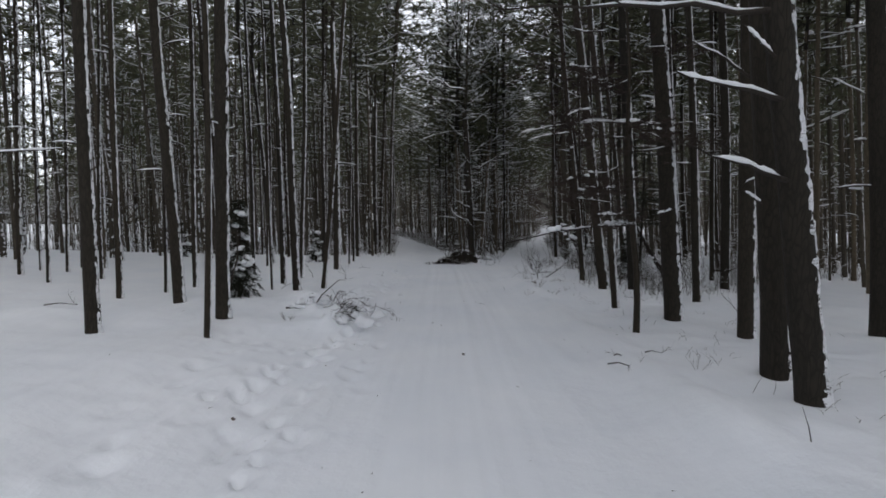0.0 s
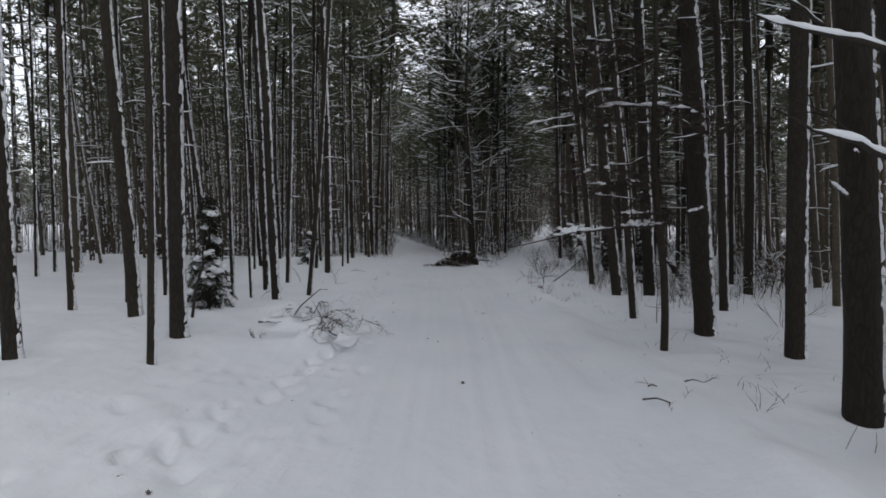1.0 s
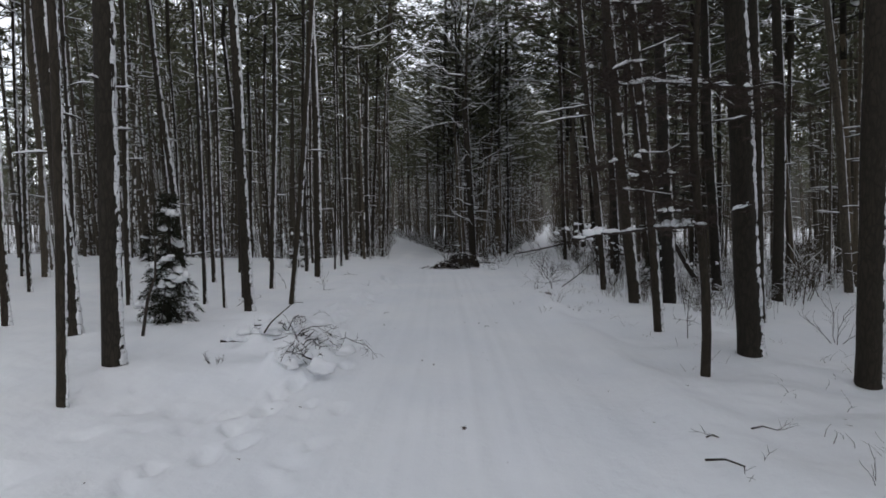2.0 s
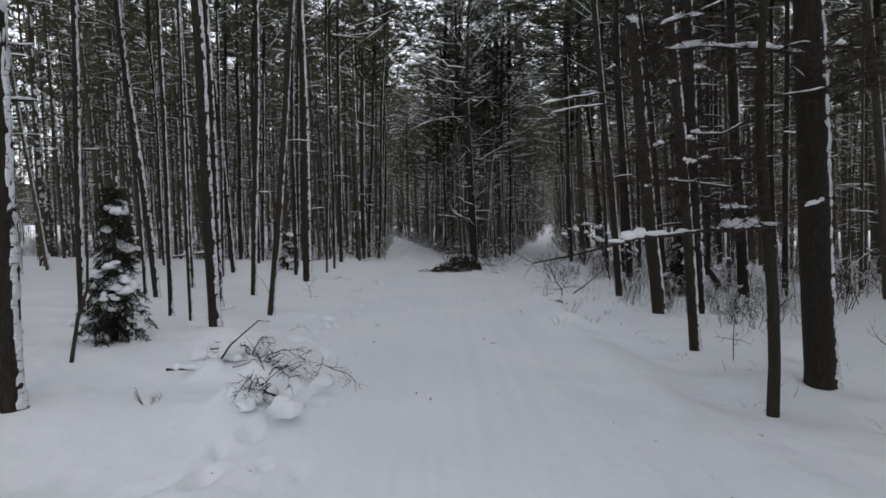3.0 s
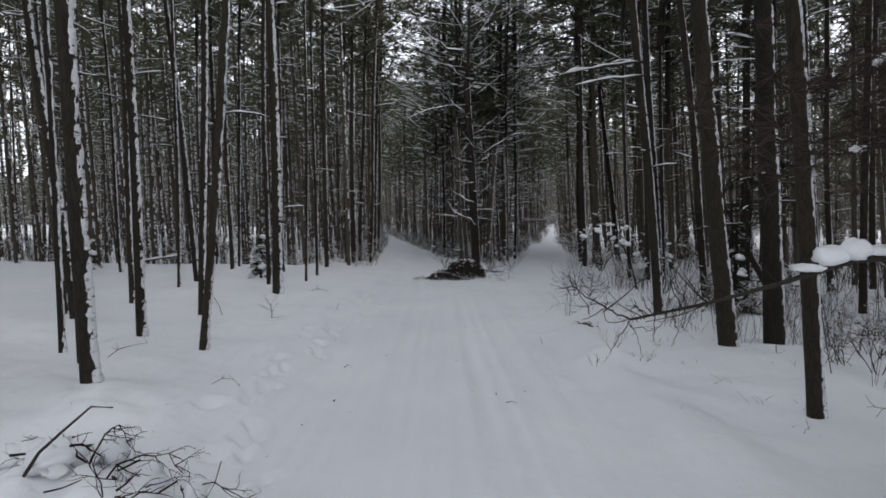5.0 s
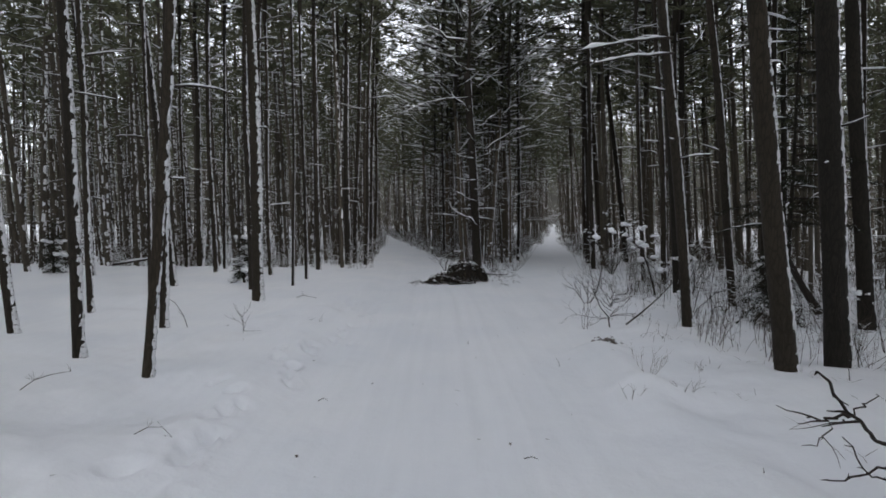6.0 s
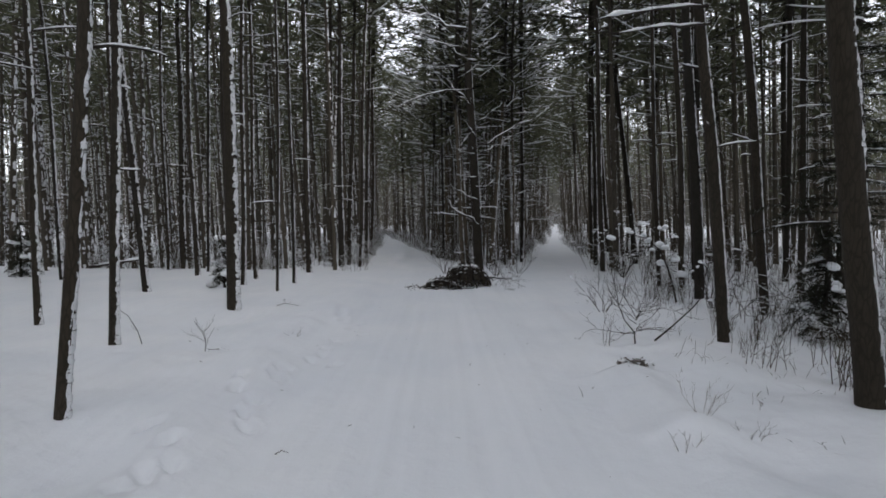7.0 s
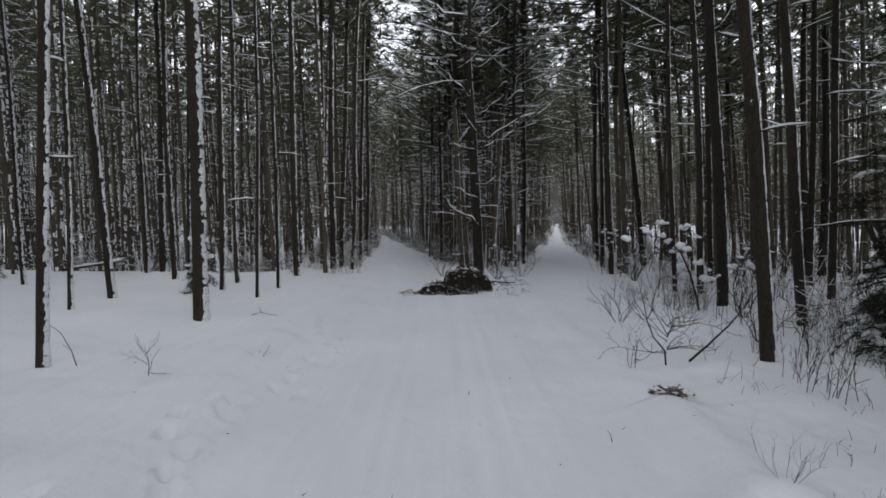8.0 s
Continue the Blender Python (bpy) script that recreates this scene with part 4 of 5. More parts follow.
def far_pine(seed, thin=False, limbs=28):
    """A pine of the distance: trunk with a ladder of snow patches, dead twigs and a crown high up."""
    rnd = random.Random(seed)
    random.seed(seed)
    g, r = Geo(), rnd.uniform(0.03, 0.06) if thin else rnd.uniform(0.07, 0.13)
    lean, h, base = rnd.gauss(-0.03, 0.03), rnd.uniform(8, 13) if thin else rnd.uniform(16, 20), rnd.uniform(5.0, 7.0) if thin else rnd.uniform(7.0, 10.5)
    g.tube([(lean * z, 0, z) for z in (-0.3, 0.2, 0.25 * h, 0.5 * h, 0.75 * h, h)], [r * 1.15, r, r * 0.85, r * 0.65, r * 0.4, 0.01], 6, 0, False)
    z, side = 0.0, radians(-10) + rnd.gauss(0, 0.15)
    while z < 0.55 * h:
        n = rnd.uniform(0.05, 0.22)
        mid_a, half_a = side + rnd.gauss(0, 0.12), radians(rnd.uniform(16, 42))
        a0, a1 = mid_a - half_a, mid_a + half_a
        k = len(g.v)
        for q in (z, z + n):
            for a in (a0, a1):
                b, rr = a + rnd.gauss(0, 0.14), r * 1.16 * (1 - 0.036 * q)
                g.v.append(Vector((lean * q + math.cos(b) * rr, math.sin(b) * rr, q + rnd.gauss(0, 0.25) * n)))
        g.f.append((k, k + 1, k + 3, k + 2))
        g.m.append(1)
        z += n + (rnd.uniform(0.02, 0.12) if rnd.random() < 0.85 else rnd.uniform(0.2, 0.6))
    for _ in range(13):
        z, a, s = rnd.uniform(1.5, base + 1), rnd.uniform(0, 6.28), rnd.uniform(0.25, 0.95)
        p, d = Vector((lean * z, 0, z)), Vector((math.cos(a), math.sin(a), rnd.uniform(-0.25, 0.35)))
        g.tube([p, p + d * s], [0.014, 0.005], 3, 0, False)
        if rnd.random() < (0.8 if thin else 0.6):
            g.tube([p + d * s * 0.1 + Vector((0, 0, 0.016)), p + d * s * 0.9 + Vector((0, 0, 0.016))], [0.017 if thin else 0.013, 0.007], 3, 1, False)
    limbs = 8 if thin else limbs
    for i in range(limbs):
        f = (i + rnd.random()) / limbs
        z, a = base + (h - base) * f, rnd.uniform(0, 6.28)
        reach = ((0.7 if thin else 1.9) * math.sin(math.pi * min(1, 0.25 + f * 0.75)) ** 0.7 + 0.15) * rnd.uniform(0.5, 1.15)
        p, d = Vector((lean * z, 0, z)), Vector((math.cos(a), math.sin(a), rnd.uniform(-0.25, 0.5)))
        q = p + d * reach
        g.tube([p, q], [0.022 * (1.1 - f), 0.006], 3, 0, False)
        if rnd.random() < 0.5:
            up = Vector((0, 0, 0.02))
            g.tube([p.lerp(q, 0.3) + up, q + up], [0.02, 0.008], 3, 1, False)
        for k in range(3):
            c = p.lerp(q, rnd.uniform(0.4, 1.05)) + Vector((rnd.gauss(0, 0.16), rnd.gauss(0, 0.16), rnd.gauss(0.04, 0.09)))
            for _ in range(6):
                g.blade(c, (Vector((rnd.gauss(0, 1), rnd.gauss(0, 1), rnd.gauss(0.15, 0.7))).normalized() + d * 0.35).normalized(), rnd.uniform(0.36, 0.68), 0.056, 2)
            if rnd.random() < 0.2:
                g.blade(c + Vector((0, 0, 0.06)), Vector((rnd.gauss(0, 1), rnd.gauss(0, 1), 0.05)).normalized(), rnd.uniform(0.2, 0.35), 0.06, 1)
    return flat_arrays(g)


FAR = [far_pine(300 + i) for i in range(9)]
SPARSE = [far_pine(300 + i, False, 23) for i in range(9)]
THIN = [far_pine(340 + i, True) for i in range(5)]
pieces = []
for x, y in far_spots:
    m = Matrix.Translation((x, y, ground_z(x, y))) @ Matrix.Rotation(rnd.gauss(-0.04 if x > 6 else 0, 0.025), 4, "Y") @ Matrix.Rotation(rnd.uniform(-0.4, 0.4), 4, "Z") @ Matrix.Scale(rnd.uniform(0.85, 1.2), 4)
    kind = rnd.randrange(9)
    pieces.append((SPARSE[kind] if x < -0.22 * y else FAR[kind], m))
for _ in range(150):
    y = rnd.uniform(97, 124)
    x = rnd.uniform(-0.30, 0.36) * y
    if free(x, y, 0.5):
        pieces.append((rnd.choice(FAR), Matrix.Translation((x, y, ground_z(x, y))) @ Matrix.Rotation(rnd.uniform(-0.4, 0.4), 4, "Z") @ Matrix.Scale(rnd.uniform(0.6, 1.0), 4)))
for k in range(90):
    right = k % 3 > 0
    y = rnd.uniform(58, 118) if right else rnd.uniform(58, 100)
    x = (right_road(y) if right else float(left_road(np.float64(y)))) + rnd.choice((-1, 1)) * (1.0 + rnd.expovariate(0.9))
    if float(road_side(np.float64(x), np.float64(y))) > 0.15:
        pieces.append((rnd.choice(FAR), Matrix.Translation((x, y, ground_z(x, y))) @ Matrix.Rotation(rnd.uniform(-0.4, 0.4), 4, "Z") @ Matrix.Scale(rnd.uniform(0.8, 1.1), 4)))
n = 0
while n < 130:
    y = rnd.uniform(33, 66)
    x = rnd.uniform(float(left_road(np.float64(y))), right_road(y))
    if float(road_side(np.float64(x), np.float64(y))) < 0.15:
        continue
    pieces.append((rnd.choice(THIN), Matrix.Translation((x, y, ground_z(x, y))) @ Matrix.Rotation(rnd.gauss(0, 0.03), 4, "Y") @ Matrix.Rotation(rnd.uniform(-0.4, 0.4), 4, "Z")))
    n += 1
for _ in range(55):
    y = rnd.uniform(18, 50)
    x = 8.5 + 0.08 * y + rnd.uniform(0, 1) * (6 + 0.4 * y)
    pieces.append((rnd.choice(THIN), Matrix.Translation((x, y, ground_z(x, y))) @ Matrix.Rotation(rnd.uniform(-0.4, 0.4), 4, "Z") @ Matrix.Scale(rnd.uniform(0.5, 0.9), 4)))
for _ in range(80):
    y = rnd.uniform(26, 80)
    x = -y * rnd.uniform(0.60, 0.84)
    pieces.append((rnd.choice(THIN), Matrix.Translation((x, y, ground_z(x, y))) @ Matrix.Rotation(rnd.uniform(0, 6.28), 4, "Z") @ Matrix.Scale(rnd.uniform(0.5, 0.9), 4)))
merged("distant_pines", pieces, [HAZED_BARK, SNOW, NEEDLE], "distant pine forest, dark trunks streaked with snow", "forest")


# ---- far woods all round ----
def far_woods():
    g, n = Geo(), 720
    for i in range(n):
        a = 2 * math.pi * i / n
        d = 128 + 4 * noise.noise(Vector((math.cos(a) * 9, math.sin(a) * 9, 0)))
        h = 21 + 6.0 * noise.noise(Vector((math.cos(a) * 14, math.sin(a) * 14, 3))) + 4.5 * noise.noise(Vector((math.cos(a) * 90, math.sin(a) * 90, 5)))
        away = math.atan2(math.cos(a) * d, 12 + math.sin(a) * d) + 0.62
        h *= 1 - 0.6 * math.exp(-(away / 0.06) ** 2)
        for z in (-1.0, h * 0.5, h):
            g.v.append(Vector((math.cos(a) * (d + 0.3 * z), 12 + math.sin(a) * (d + 0.3 * z), z)))
    for i in range(n):
        k, q = i * 3, (i + 1) % n * 3
        g.f += [(k, q, q + 1, k + 1), (k + 1, q + 1, q + 2, k + 2)]
        g.m += [0, 0]
    me = g.data("backdrop", [WOODS])
    tagged(new("backdrop", me), "grey far edge of the forest", "backdrop", kind="structure")


far_woods()

# ---- undergrowth, far and middle ----
def brush_clump(seed, height, white=0.4, lean=0.35):
    rnd = random.Random(seed)
    random.seed(seed)
    g = Geo()
    for _ in range(10):
        a, s = rnd.uniform(0, 6.28), rnd.uniform(0.0, 0.5)
        p = Vector((math.cos(a) * s, math.sin(a) * s, -0.05))
        d = Vector((rnd.gauss(0, lean), rnd.gauss(0, lean), 1)).normalized()
        L = height * rnd.uniform(0.5, 1.1)
        q = p + d * L
        g.tube([p, p.lerp(q, 0.5) + Vector((rnd.gauss(0, 0.05), rnd.gauss(0, 0.05), 0)), q], [0.007, 0.005, 0.002], 3, 0, False)
        for _ in range(8):
            b = p.lerp(q, rnd.uniform(0.25, 0.95))
            e = Vector((rnd.gauss(0, 1), rnd.gauss(0, 1), rnd.gauss(0.35 / lean - 0.8, 0.5))).normalized() * rnd.uniform(0.15, 0.4)
            g.blade(b, e.normalized(), e.length, 0.005, 0)
            if rnd.random() < white * 0.7:
                up = Vector((0, 0, 0.010))
                g.tube([b + up, b + e * 0.8 + up], [0.010, 0.004], 3, 1, False)
    return flat_arrays(g)


BARE = [brush_clump(540 + i, 0.9, 0.06, 0.16) for i in range(4)]
BRUSH = [brush_clump(500 + i, 0.7 + 0.22 * i) for i in range(6)]
rnd = random.Random(31)
pieces = []
tries = 0
while len(pieces) < 200 and tries < 20000:
    tries += 1
    y = rnd.uniform(14, 95)
    x = rnd.uniform(-1, 1) * (8 + 0.6 * y)
    side = float(road_side(np.float64(x), np.float64(y)))
    if side < 0.35 or (x < -1.5 and y < 32) or (x > 0 and x < 4.8 and y < 20) or (0 < x < 3.4 and y < 29):
        continue
    if side > 5 and rnd.random() < 0.5:
        continue
    m = Matrix.Translation((x, y, ground_z(x, y))) @ Matrix.Rotation(rnd.uniform(0, 6.28), 4, "Z") @ Matrix.Scale(rnd.uniform(0.7, 1.2), 4)
    pieces.append((rnd.choice(BRUSH), m))
for _ in range(85):
    y = rnd.uniform(12, 33)
    x = 4.5 + rnd.expovariate(1 / 3.5) + 0.04 * y
    if float(road_side(np.float64(x), np.float64(y))) < 0.6:
        continue
    m = Matrix.Translation((x, y, ground_z(x, y))) @ Matrix.Rotation(rnd.uniform(0, 6.28), 4, "Z") @ Matrix.Scale(rnd.uniform(0.35, 0.75), 4)
    pieces.append((rnd.choice(BRUSH), m))
for _ in range(25):
    y = rnd.uniform(14, 24)
    x = 3.6 + rnd.expovariate(1 / 1.8) + 0.03 * y
    m = Matrix.Translation((x, y, ground_z(x, y))) @ Matrix.Rotation(rnd.uniform(0, 6.28), 4, "Z") @ Matrix.Scale(rnd.uniform(0.35, 0.75), 4)
    pieces.append((rnd.choice(BARE), m))
for _ in range(420):
    back = rnd.random() < 0.45
    y = rnd.uniform(76, 102) if back else rnd.uniform(33, 76)
    x = rnd.uniform(-0.62, 0.62) * y
    if float(road_side(np.float64(x), np.float64(y))) < 0.4:
        continue
    m = Matrix.Translation((x, y, ground_z(x, y))) @ Matrix.Rotation(rnd.uniform(0, 6.28), 4, "Z") @ Matrix.Scale(rnd.uniform(1.6, 2.6) if back else rnd.uniform(0.9, 1.7), 4)
    pieces.append((rnd.choice(BRUSH), m))
for _ in range(330):
    left = rnd.random() < 0.58
    y = rnd.uniform(29, 98) if left else rnd.uniform(29, 112)
    x = float(left_road(np.float64(y))) if left else right_road(y)
    x += rnd.choice((-1, 1)) * (0.1 + rnd.expovariate(1.5) + (max(0.5, 1.75 - 0.023 * (y - 30)) if left else max(0.4, 1.6 - 0.0155 * (y - 20))))
    if y < 34 and x > -1.5 and x < 2.2:
        continue
    if float(road_side(np.float64(x), np.float64(y))) < (0.05 if y < 50 else -0.35):
        continue
    m = Matrix.Translation((x, y, ground_z(x, y))) @ Matrix.Rotation(rnd.uniform(0, 6.28), 4, "Z") @ Matrix.Scale(rnd.uniform(0.5, 1.0), 4)
    pieces.append((rnd.choice(BRUSH), m))
for _ in range(60):
    left = rnd.random() < 0.5
    y = rnd.uniform(100, 108) if left else rnd.uniform(116, 124)
    x = float(left_road(np.float64(y))) if left else right_road(y)
    m = Matrix.Translation((x + rnd.uniform(-3, 3), y, ground_z(x, y))) @ Matrix.Rotation(rnd.uniform(0, 6.28), 4, "Z") @ Matrix.Scale(rnd.uniform(1.5, 2.8), 4)
    pieces.append((rnd.choice(BRUSH), m))
for _ in range(110):
    y = rnd.uniform(29, 62)
    x = -y * rnd.uniform(0.14, 0.86)
    m = Matrix.Translation((x, y, ground_z(x, y))) @ Matrix.Rotation(rnd.uniform(0, 6.28), 4, "Z") @ Matrix.Scale(rnd.uniform(0.7, 1.5), 4)
    pieces.append((rnd.choice(BRUSH[:2] + BARE), m))
for _ in range(75):
    y = rnd.uniform(28.5, 54)
    left = rnd.random() < 0.55
    x = float(left_road(np.float64(y))) + 1.75 + rnd.expovariate(2.2) if left else right_road(y) - 1.5 - rnd.expovariate(2.2)
    if float(road_side(np.float64(x), np.float64(y))) < 0.0 or (0.2 < x < 1.6 and y < 30):
        continue
    m = Matrix.Translation((x, y, ground_z(x, y))) @ Matrix.Rotation(rnd.uniform(0, 6.28), 4, "Z") @ Matrix.Scale(rnd.uniform(0.4, 0.75), 4)
    pieces.append((rnd.choice(BRUSH[:3] + BARE[:2]), m))
for _ in range(120):
    y = rnd.uniform(16, 46)
    x = 7.2 + 0.08 * y + rnd.uniform(0, 1) * (6 + 0.35 * y)
    m = Matrix.Translation((x, y, ground_z(x, y))) @ Matrix.Rotation(rnd.uniform(0, 6.28), 4, "Z") @ Matrix.Scale(rnd.uniform(0.9, 1.7), 4)
    pieces.append((rnd.choice(BARE + BRUSH[:1]), m))
for k in range(210):
    left = k % 5 < 3
    y = rnd.uniform(35, 78) if left else rnd.uniform(40, 112)
    far = smooth_step(np.float64(y), 34, 60)
    half = max(0.5, 1.75 - 0.023 * (y - 30)) if left else max(0.4, 1.6 - 0.0155 * (y - 20))
    way = 1 if left else rnd.choice((-1, 1))
    x = (float(left_road(np.float64(y))) if left else right_road(y)) + way * (half - (0.95 if left else 0.45) * float(far) * rnd.random() ** 0.7 * min(1, half) + rnd.expovariate(4))
    m = Matrix.Translation((x, y, ground_z(x, y) - 0.06)) @ Matrix.Rotation(rnd.uniform(0, 6.28), 4, "Z") @ Matrix.Scale(rnd.uniform(0.35, 0.8), 4)
    pieces.append((rnd.choice(BRUSH[:4]), m))
merged("undergrowth", pieces, [BRUSHWOOD, SNOW], "tangled bare undergrowth dusted with snow", "undergrowth")

# ---- loose things near the road ----
rnd = random.Random(41)


def spruce(x, y, height, wide, seed, skip=(0.0, 0.0), label="", low=0.16, step=0.095):
    rnd = random.Random(seed)
    random.seed(seed)
    tree = thing("spruce_sapling", x, y, ground_z(x, y), label, "tree")
    g = Geo()
    g.tube([(0, 0, -0.2), (0.02, 0, height * 0.5), (0, 0, height)], [0.045, 0.03, 0.006], 8)
    part("trunk", g, BARK, tree)
    z = low
    while z < height * 0.97:
        f = z / height
        n = rnd.choice((6, 7, 8)) if f < 0.5 else rnd.choice((4, 5, 6))
        off = rnd.uniform(0, 6)
        for i in range(n):
            if skip[0] < f < skip[1] and rnd.random() < 0.15:
                continue
            a = off + 6.283 * i / n + rnd.uniform(-0.5, 0.5)
            L = wide * (1 - f) ** 0.95 * min(1, 0.62 + 1.3 * f) * rnd.uniform(0.35, 1.25) * (1 + 0.28 * math.sin(a + seed * 1.7 + 4 * f)) + 0.06
            rise = rnd.uniform(-0.5, 0.5) * step
            drop = rnd.uniform(0.4, 1.4) * (1 - 0.5 * f) * (0.3 if height > 4 else 1)
            pts = [Vector((math.cos(a) * L * s, math.sin(a) * L * s, z + rise + 0.10 * L * s - drop * L * s * s)) for s in (0, 0.25, 0.5, 0.75, 1)]
            g, white = Geo(), Geo()
            g.tube(pts, [0.012, 0.010, 0.007, 0.005, 0.002], 4, 0, False)
            side = Vector((-math.sin(a), math.cos(a), 0))
            steps = max(5, int(L * 26))
            for k in range(steps):
                s = 0.12 + 0.88 * (k + rnd.random()) / steps
                c = min(int(s * 4), 3)
                p = pts[c].lerp(pts[c + 1], s * 4 - c)
                for sg in (-1, 1):
                    d = (side * sg * rnd.uniform(0.5, 1.1) + (pts[4] - pts[0]).normalized() * 0.6 + Vector((0, 0, rnd.uniform(-0.75, 0.1)))).normalized()
                    tw = rnd.uniform(0.10, 0.20) * (1.15 - 0.5 * s)
                    for q in (0.15, 0.4, 0.65, 0.9):
                        for _ in range(3):
                            g.blade(p + d * tw * q, (d + Vector((rnd.gauss(0, 0.6), rnd.gauss(0, 0.6), rnd.gauss(0, 0.5)))).normalized(), rnd.uniform(0.035, 0.065), 0.005, 1)
            bough = part("bough", g, [TWIG, SPRUCE], tree)
            if rnd.random() < (0.26 if 0.05 < f < 0.78 else 0.05):
                k = rnd.choice((0.45, 0.6, 0.75))
                c = min(int(k * 4), 3)
                p = pts[c].lerp(pts[c + 1], k * 4 - c)
                if height > 4:
                    snow_ridge(white, pts, [0.012, 0.010, 0.007, 0.005, 0.002], 0.2, 0.95, 0.010, rnd.random() * 9, 0.8, 14, 6)
                else:
                    white.cluster(p + Vector((0, 0, 0.02)), rnd.uniform(0.07, 0.15), rnd, 5, 7, 4)
                part("snow", white, SNOW, bough, "soft snow pillow")
        z += step * rnd.uniform(0.75, 1.25)
    return tree


spruce(-4.00, 11.05, 1.95, 0.50, 1, (0.42, 0.9), "small dark spruce weighed down by snow pillows")
spruce(5.95, 17.9, 1.75, 0.62, 2, (0.1, 0.8), "dark olive spruce with snow clumps at the wood's edge")
spruce(-5.35, 23.8, 1.35, 0.38, 3, (0, 0), "small snowy spruce among the pines", 0.2, 0.16)
spruce(6.40, 18.3, 6.0, 1.75, 7, (0, 0), "dark spruce with long snow-edged boughs behind the pines", 1.9, 0.30)
spruce(-11.9, 25.6, 1.6, 0.65, 4, (0, 0), "small snowy spruce among the pines", 0.2, 0.18)


def shrub(x, y, size, stems, seed, label, r=0.010, depth=2, spread=0.8, lean=0.5, snow=0, mat=None, name="bare_shrub"):
    rnd = random.Random(seed)
    ob = thing(name, x, y, ground_z(x, y), label, "shrub")
    white = Geo()
    for i in range(stems):
        a = 6.283 * (i + rnd.random()) / stems
        g, tips = Geo(), []
        d = Vector((math.cos(a) * lean, math.sin(a) * lean, 1)).normalized()
        grow(g, Vector((math.cos(a) * 0.03, math.sin(a) * 0.03, -0.05)), d, size * rnd.uniform(0.5, 0.8), r, depth, rnd, spread, 0.1, 5, tips)
        part("stem", g, mat or TWIG, ob)
        for p in tips:
            if rnd.random() < snow * 0.15:
                white.cluster(p, rnd.uniform(0.025, 0.06), rnd, 3, 7, 5)
    if white.f:
        tagged(part("snow", white, SNOW, ob), kind="stuff")
    return ob


def arm_shrub(x, y, seed, label, size=1.0, arms=13, reach=1.0):
    rnd = random.Random(seed)
    ob = thing("bare_shrub", x, y, ground_z(x, y), label, "shrub")
    g = Geo()
    slim = reach < 0.5
    grow(g, Vector((0, 0, -0.05)), Vector((0.02, 0, 1)), (0.95 if slim else 0.75) * size, 0.013 * size * min(1, reach + 0.3), 0 if slim else 2, rnd, 0.9 * min(1, reach), 0.2, 6, None, 0.08 if slim else 0.2)
    part("stem", g, TWIG, ob)
    for i in range(arms):
        a = i * 2.4 + rnd.uniform(-0.3, 0.3)
        g = Geo()
        d = Vector((math.cos(a), math.sin(a) * 0.8, rnd.uniform(0.0, 0.75))).normalized()
        grow(g, Vector((0, 0, rnd.uniform(0.15, 0.8) * size if slim else rnd.uniform(0.08, 0.5) * size)), d, rnd.uniform(0.40, 0.75) * size * reach, 0.0058 * size * (0.8 if slim else 1), 1 if slim else 2, rnd, 0.9, 0.05, 5, None, 0.28)
        part("stem", g, TWIG, ob)
    return ob


arm_shrub(2.95, 17.35, 5, "spreading leafless shrub standing in snow", 0.95, 16, 0.78)
arm_shrub(-2.92, 16.87, 6, "small forked sapling sticking out of the snow", 0.42, 4, 0.8)
shrub(2.44, 14.15, 0.32, 7, 7, "low dry shrub poking out of the snow", 0.0022, 2, 0.7, 0.6, mat=STRAW)
shrub(2.78, 14.00, 0.17, 4, 8, "low dry shrub poking out of the snow", 0.003, 2, 0.9, 0.8)
arm_shrub(3.85, 11.2, 9, "thin dark sapling with a few side twigs", 1.0, 8, 0.3)
shrub(2.77, 6.04, 0.30, 3, 9, "dry sprigs poking out of the snow", 0.003, 1, 0.8, 0.4)
shrub(2.12, 13.75, 0.22, 4, 10, "dry sprigs poking out of the snow", 0.003, 1, 0.8, 0.6, mat=STRAW)
shrub(-2.41, 8.83, 0.16, 6, 30, "dry curled weed poking out of the snow", 0.0035, 2, 1.0, 0.5)
shrub(2.55, 17.3, 0.45, 4, 16, "upright dry shoots beside the road", 0.004, 1, 0.3, 0.15)
shrub(-1.95, 17.6, 0.18, 4, 17, "dry sprigs poking out of the snow", 0.003, 1, 0.9, 0.9)
shrub(5.1, 19.2, 1.0, 5, 12, "bare bush carrying snow clumps", 0.008, 2, 0.8, 0.5, 0.5)
shrub(5.8, 21.0, 1.2, 6, 13, "bare bush carrying snow clumps", 0.012, 3, 0.8, 0.5, 0.5)
shrub(6.0, 27.5, 1.6, 7, 14, "bare bush carrying snow clumps", 0.014, 3, 0.8, 0.6, 0.6)
shrub(5.3, 13.3, 0.8, 4, 15, "bare bush carrying snow clumps", 0.006, 2, 0.8, 0.5, 0.3)
shrub(6.3, 15.8, 0.9, 5, 18, "bare bush carrying snow clumps", 0.007, 2, 0.8, 0.5, 0.4)
shrub(5.7, 10.6, 0.7, 4, 19, "bare bush carrying snow clumps", 0.006, 2, 0.8, 0.5, 0.3)
shrub(3.4, 20.6, 0.8, 6, 22, "bare bush carrying snow clumps", 0.008, 3, 0.9, 0.7, 0.3)
shrub(2.0, 28.2, 1.0, 7, 23, "bare bush carrying snow clumps", 0.009, 3, 0.9, 0.6, 0.3)
shrub(2.9, 29.5, 1.0, 7, 24, "bare bush carrying snow clumps", 0.009, 3, 0.9, 0.6, 0.4)
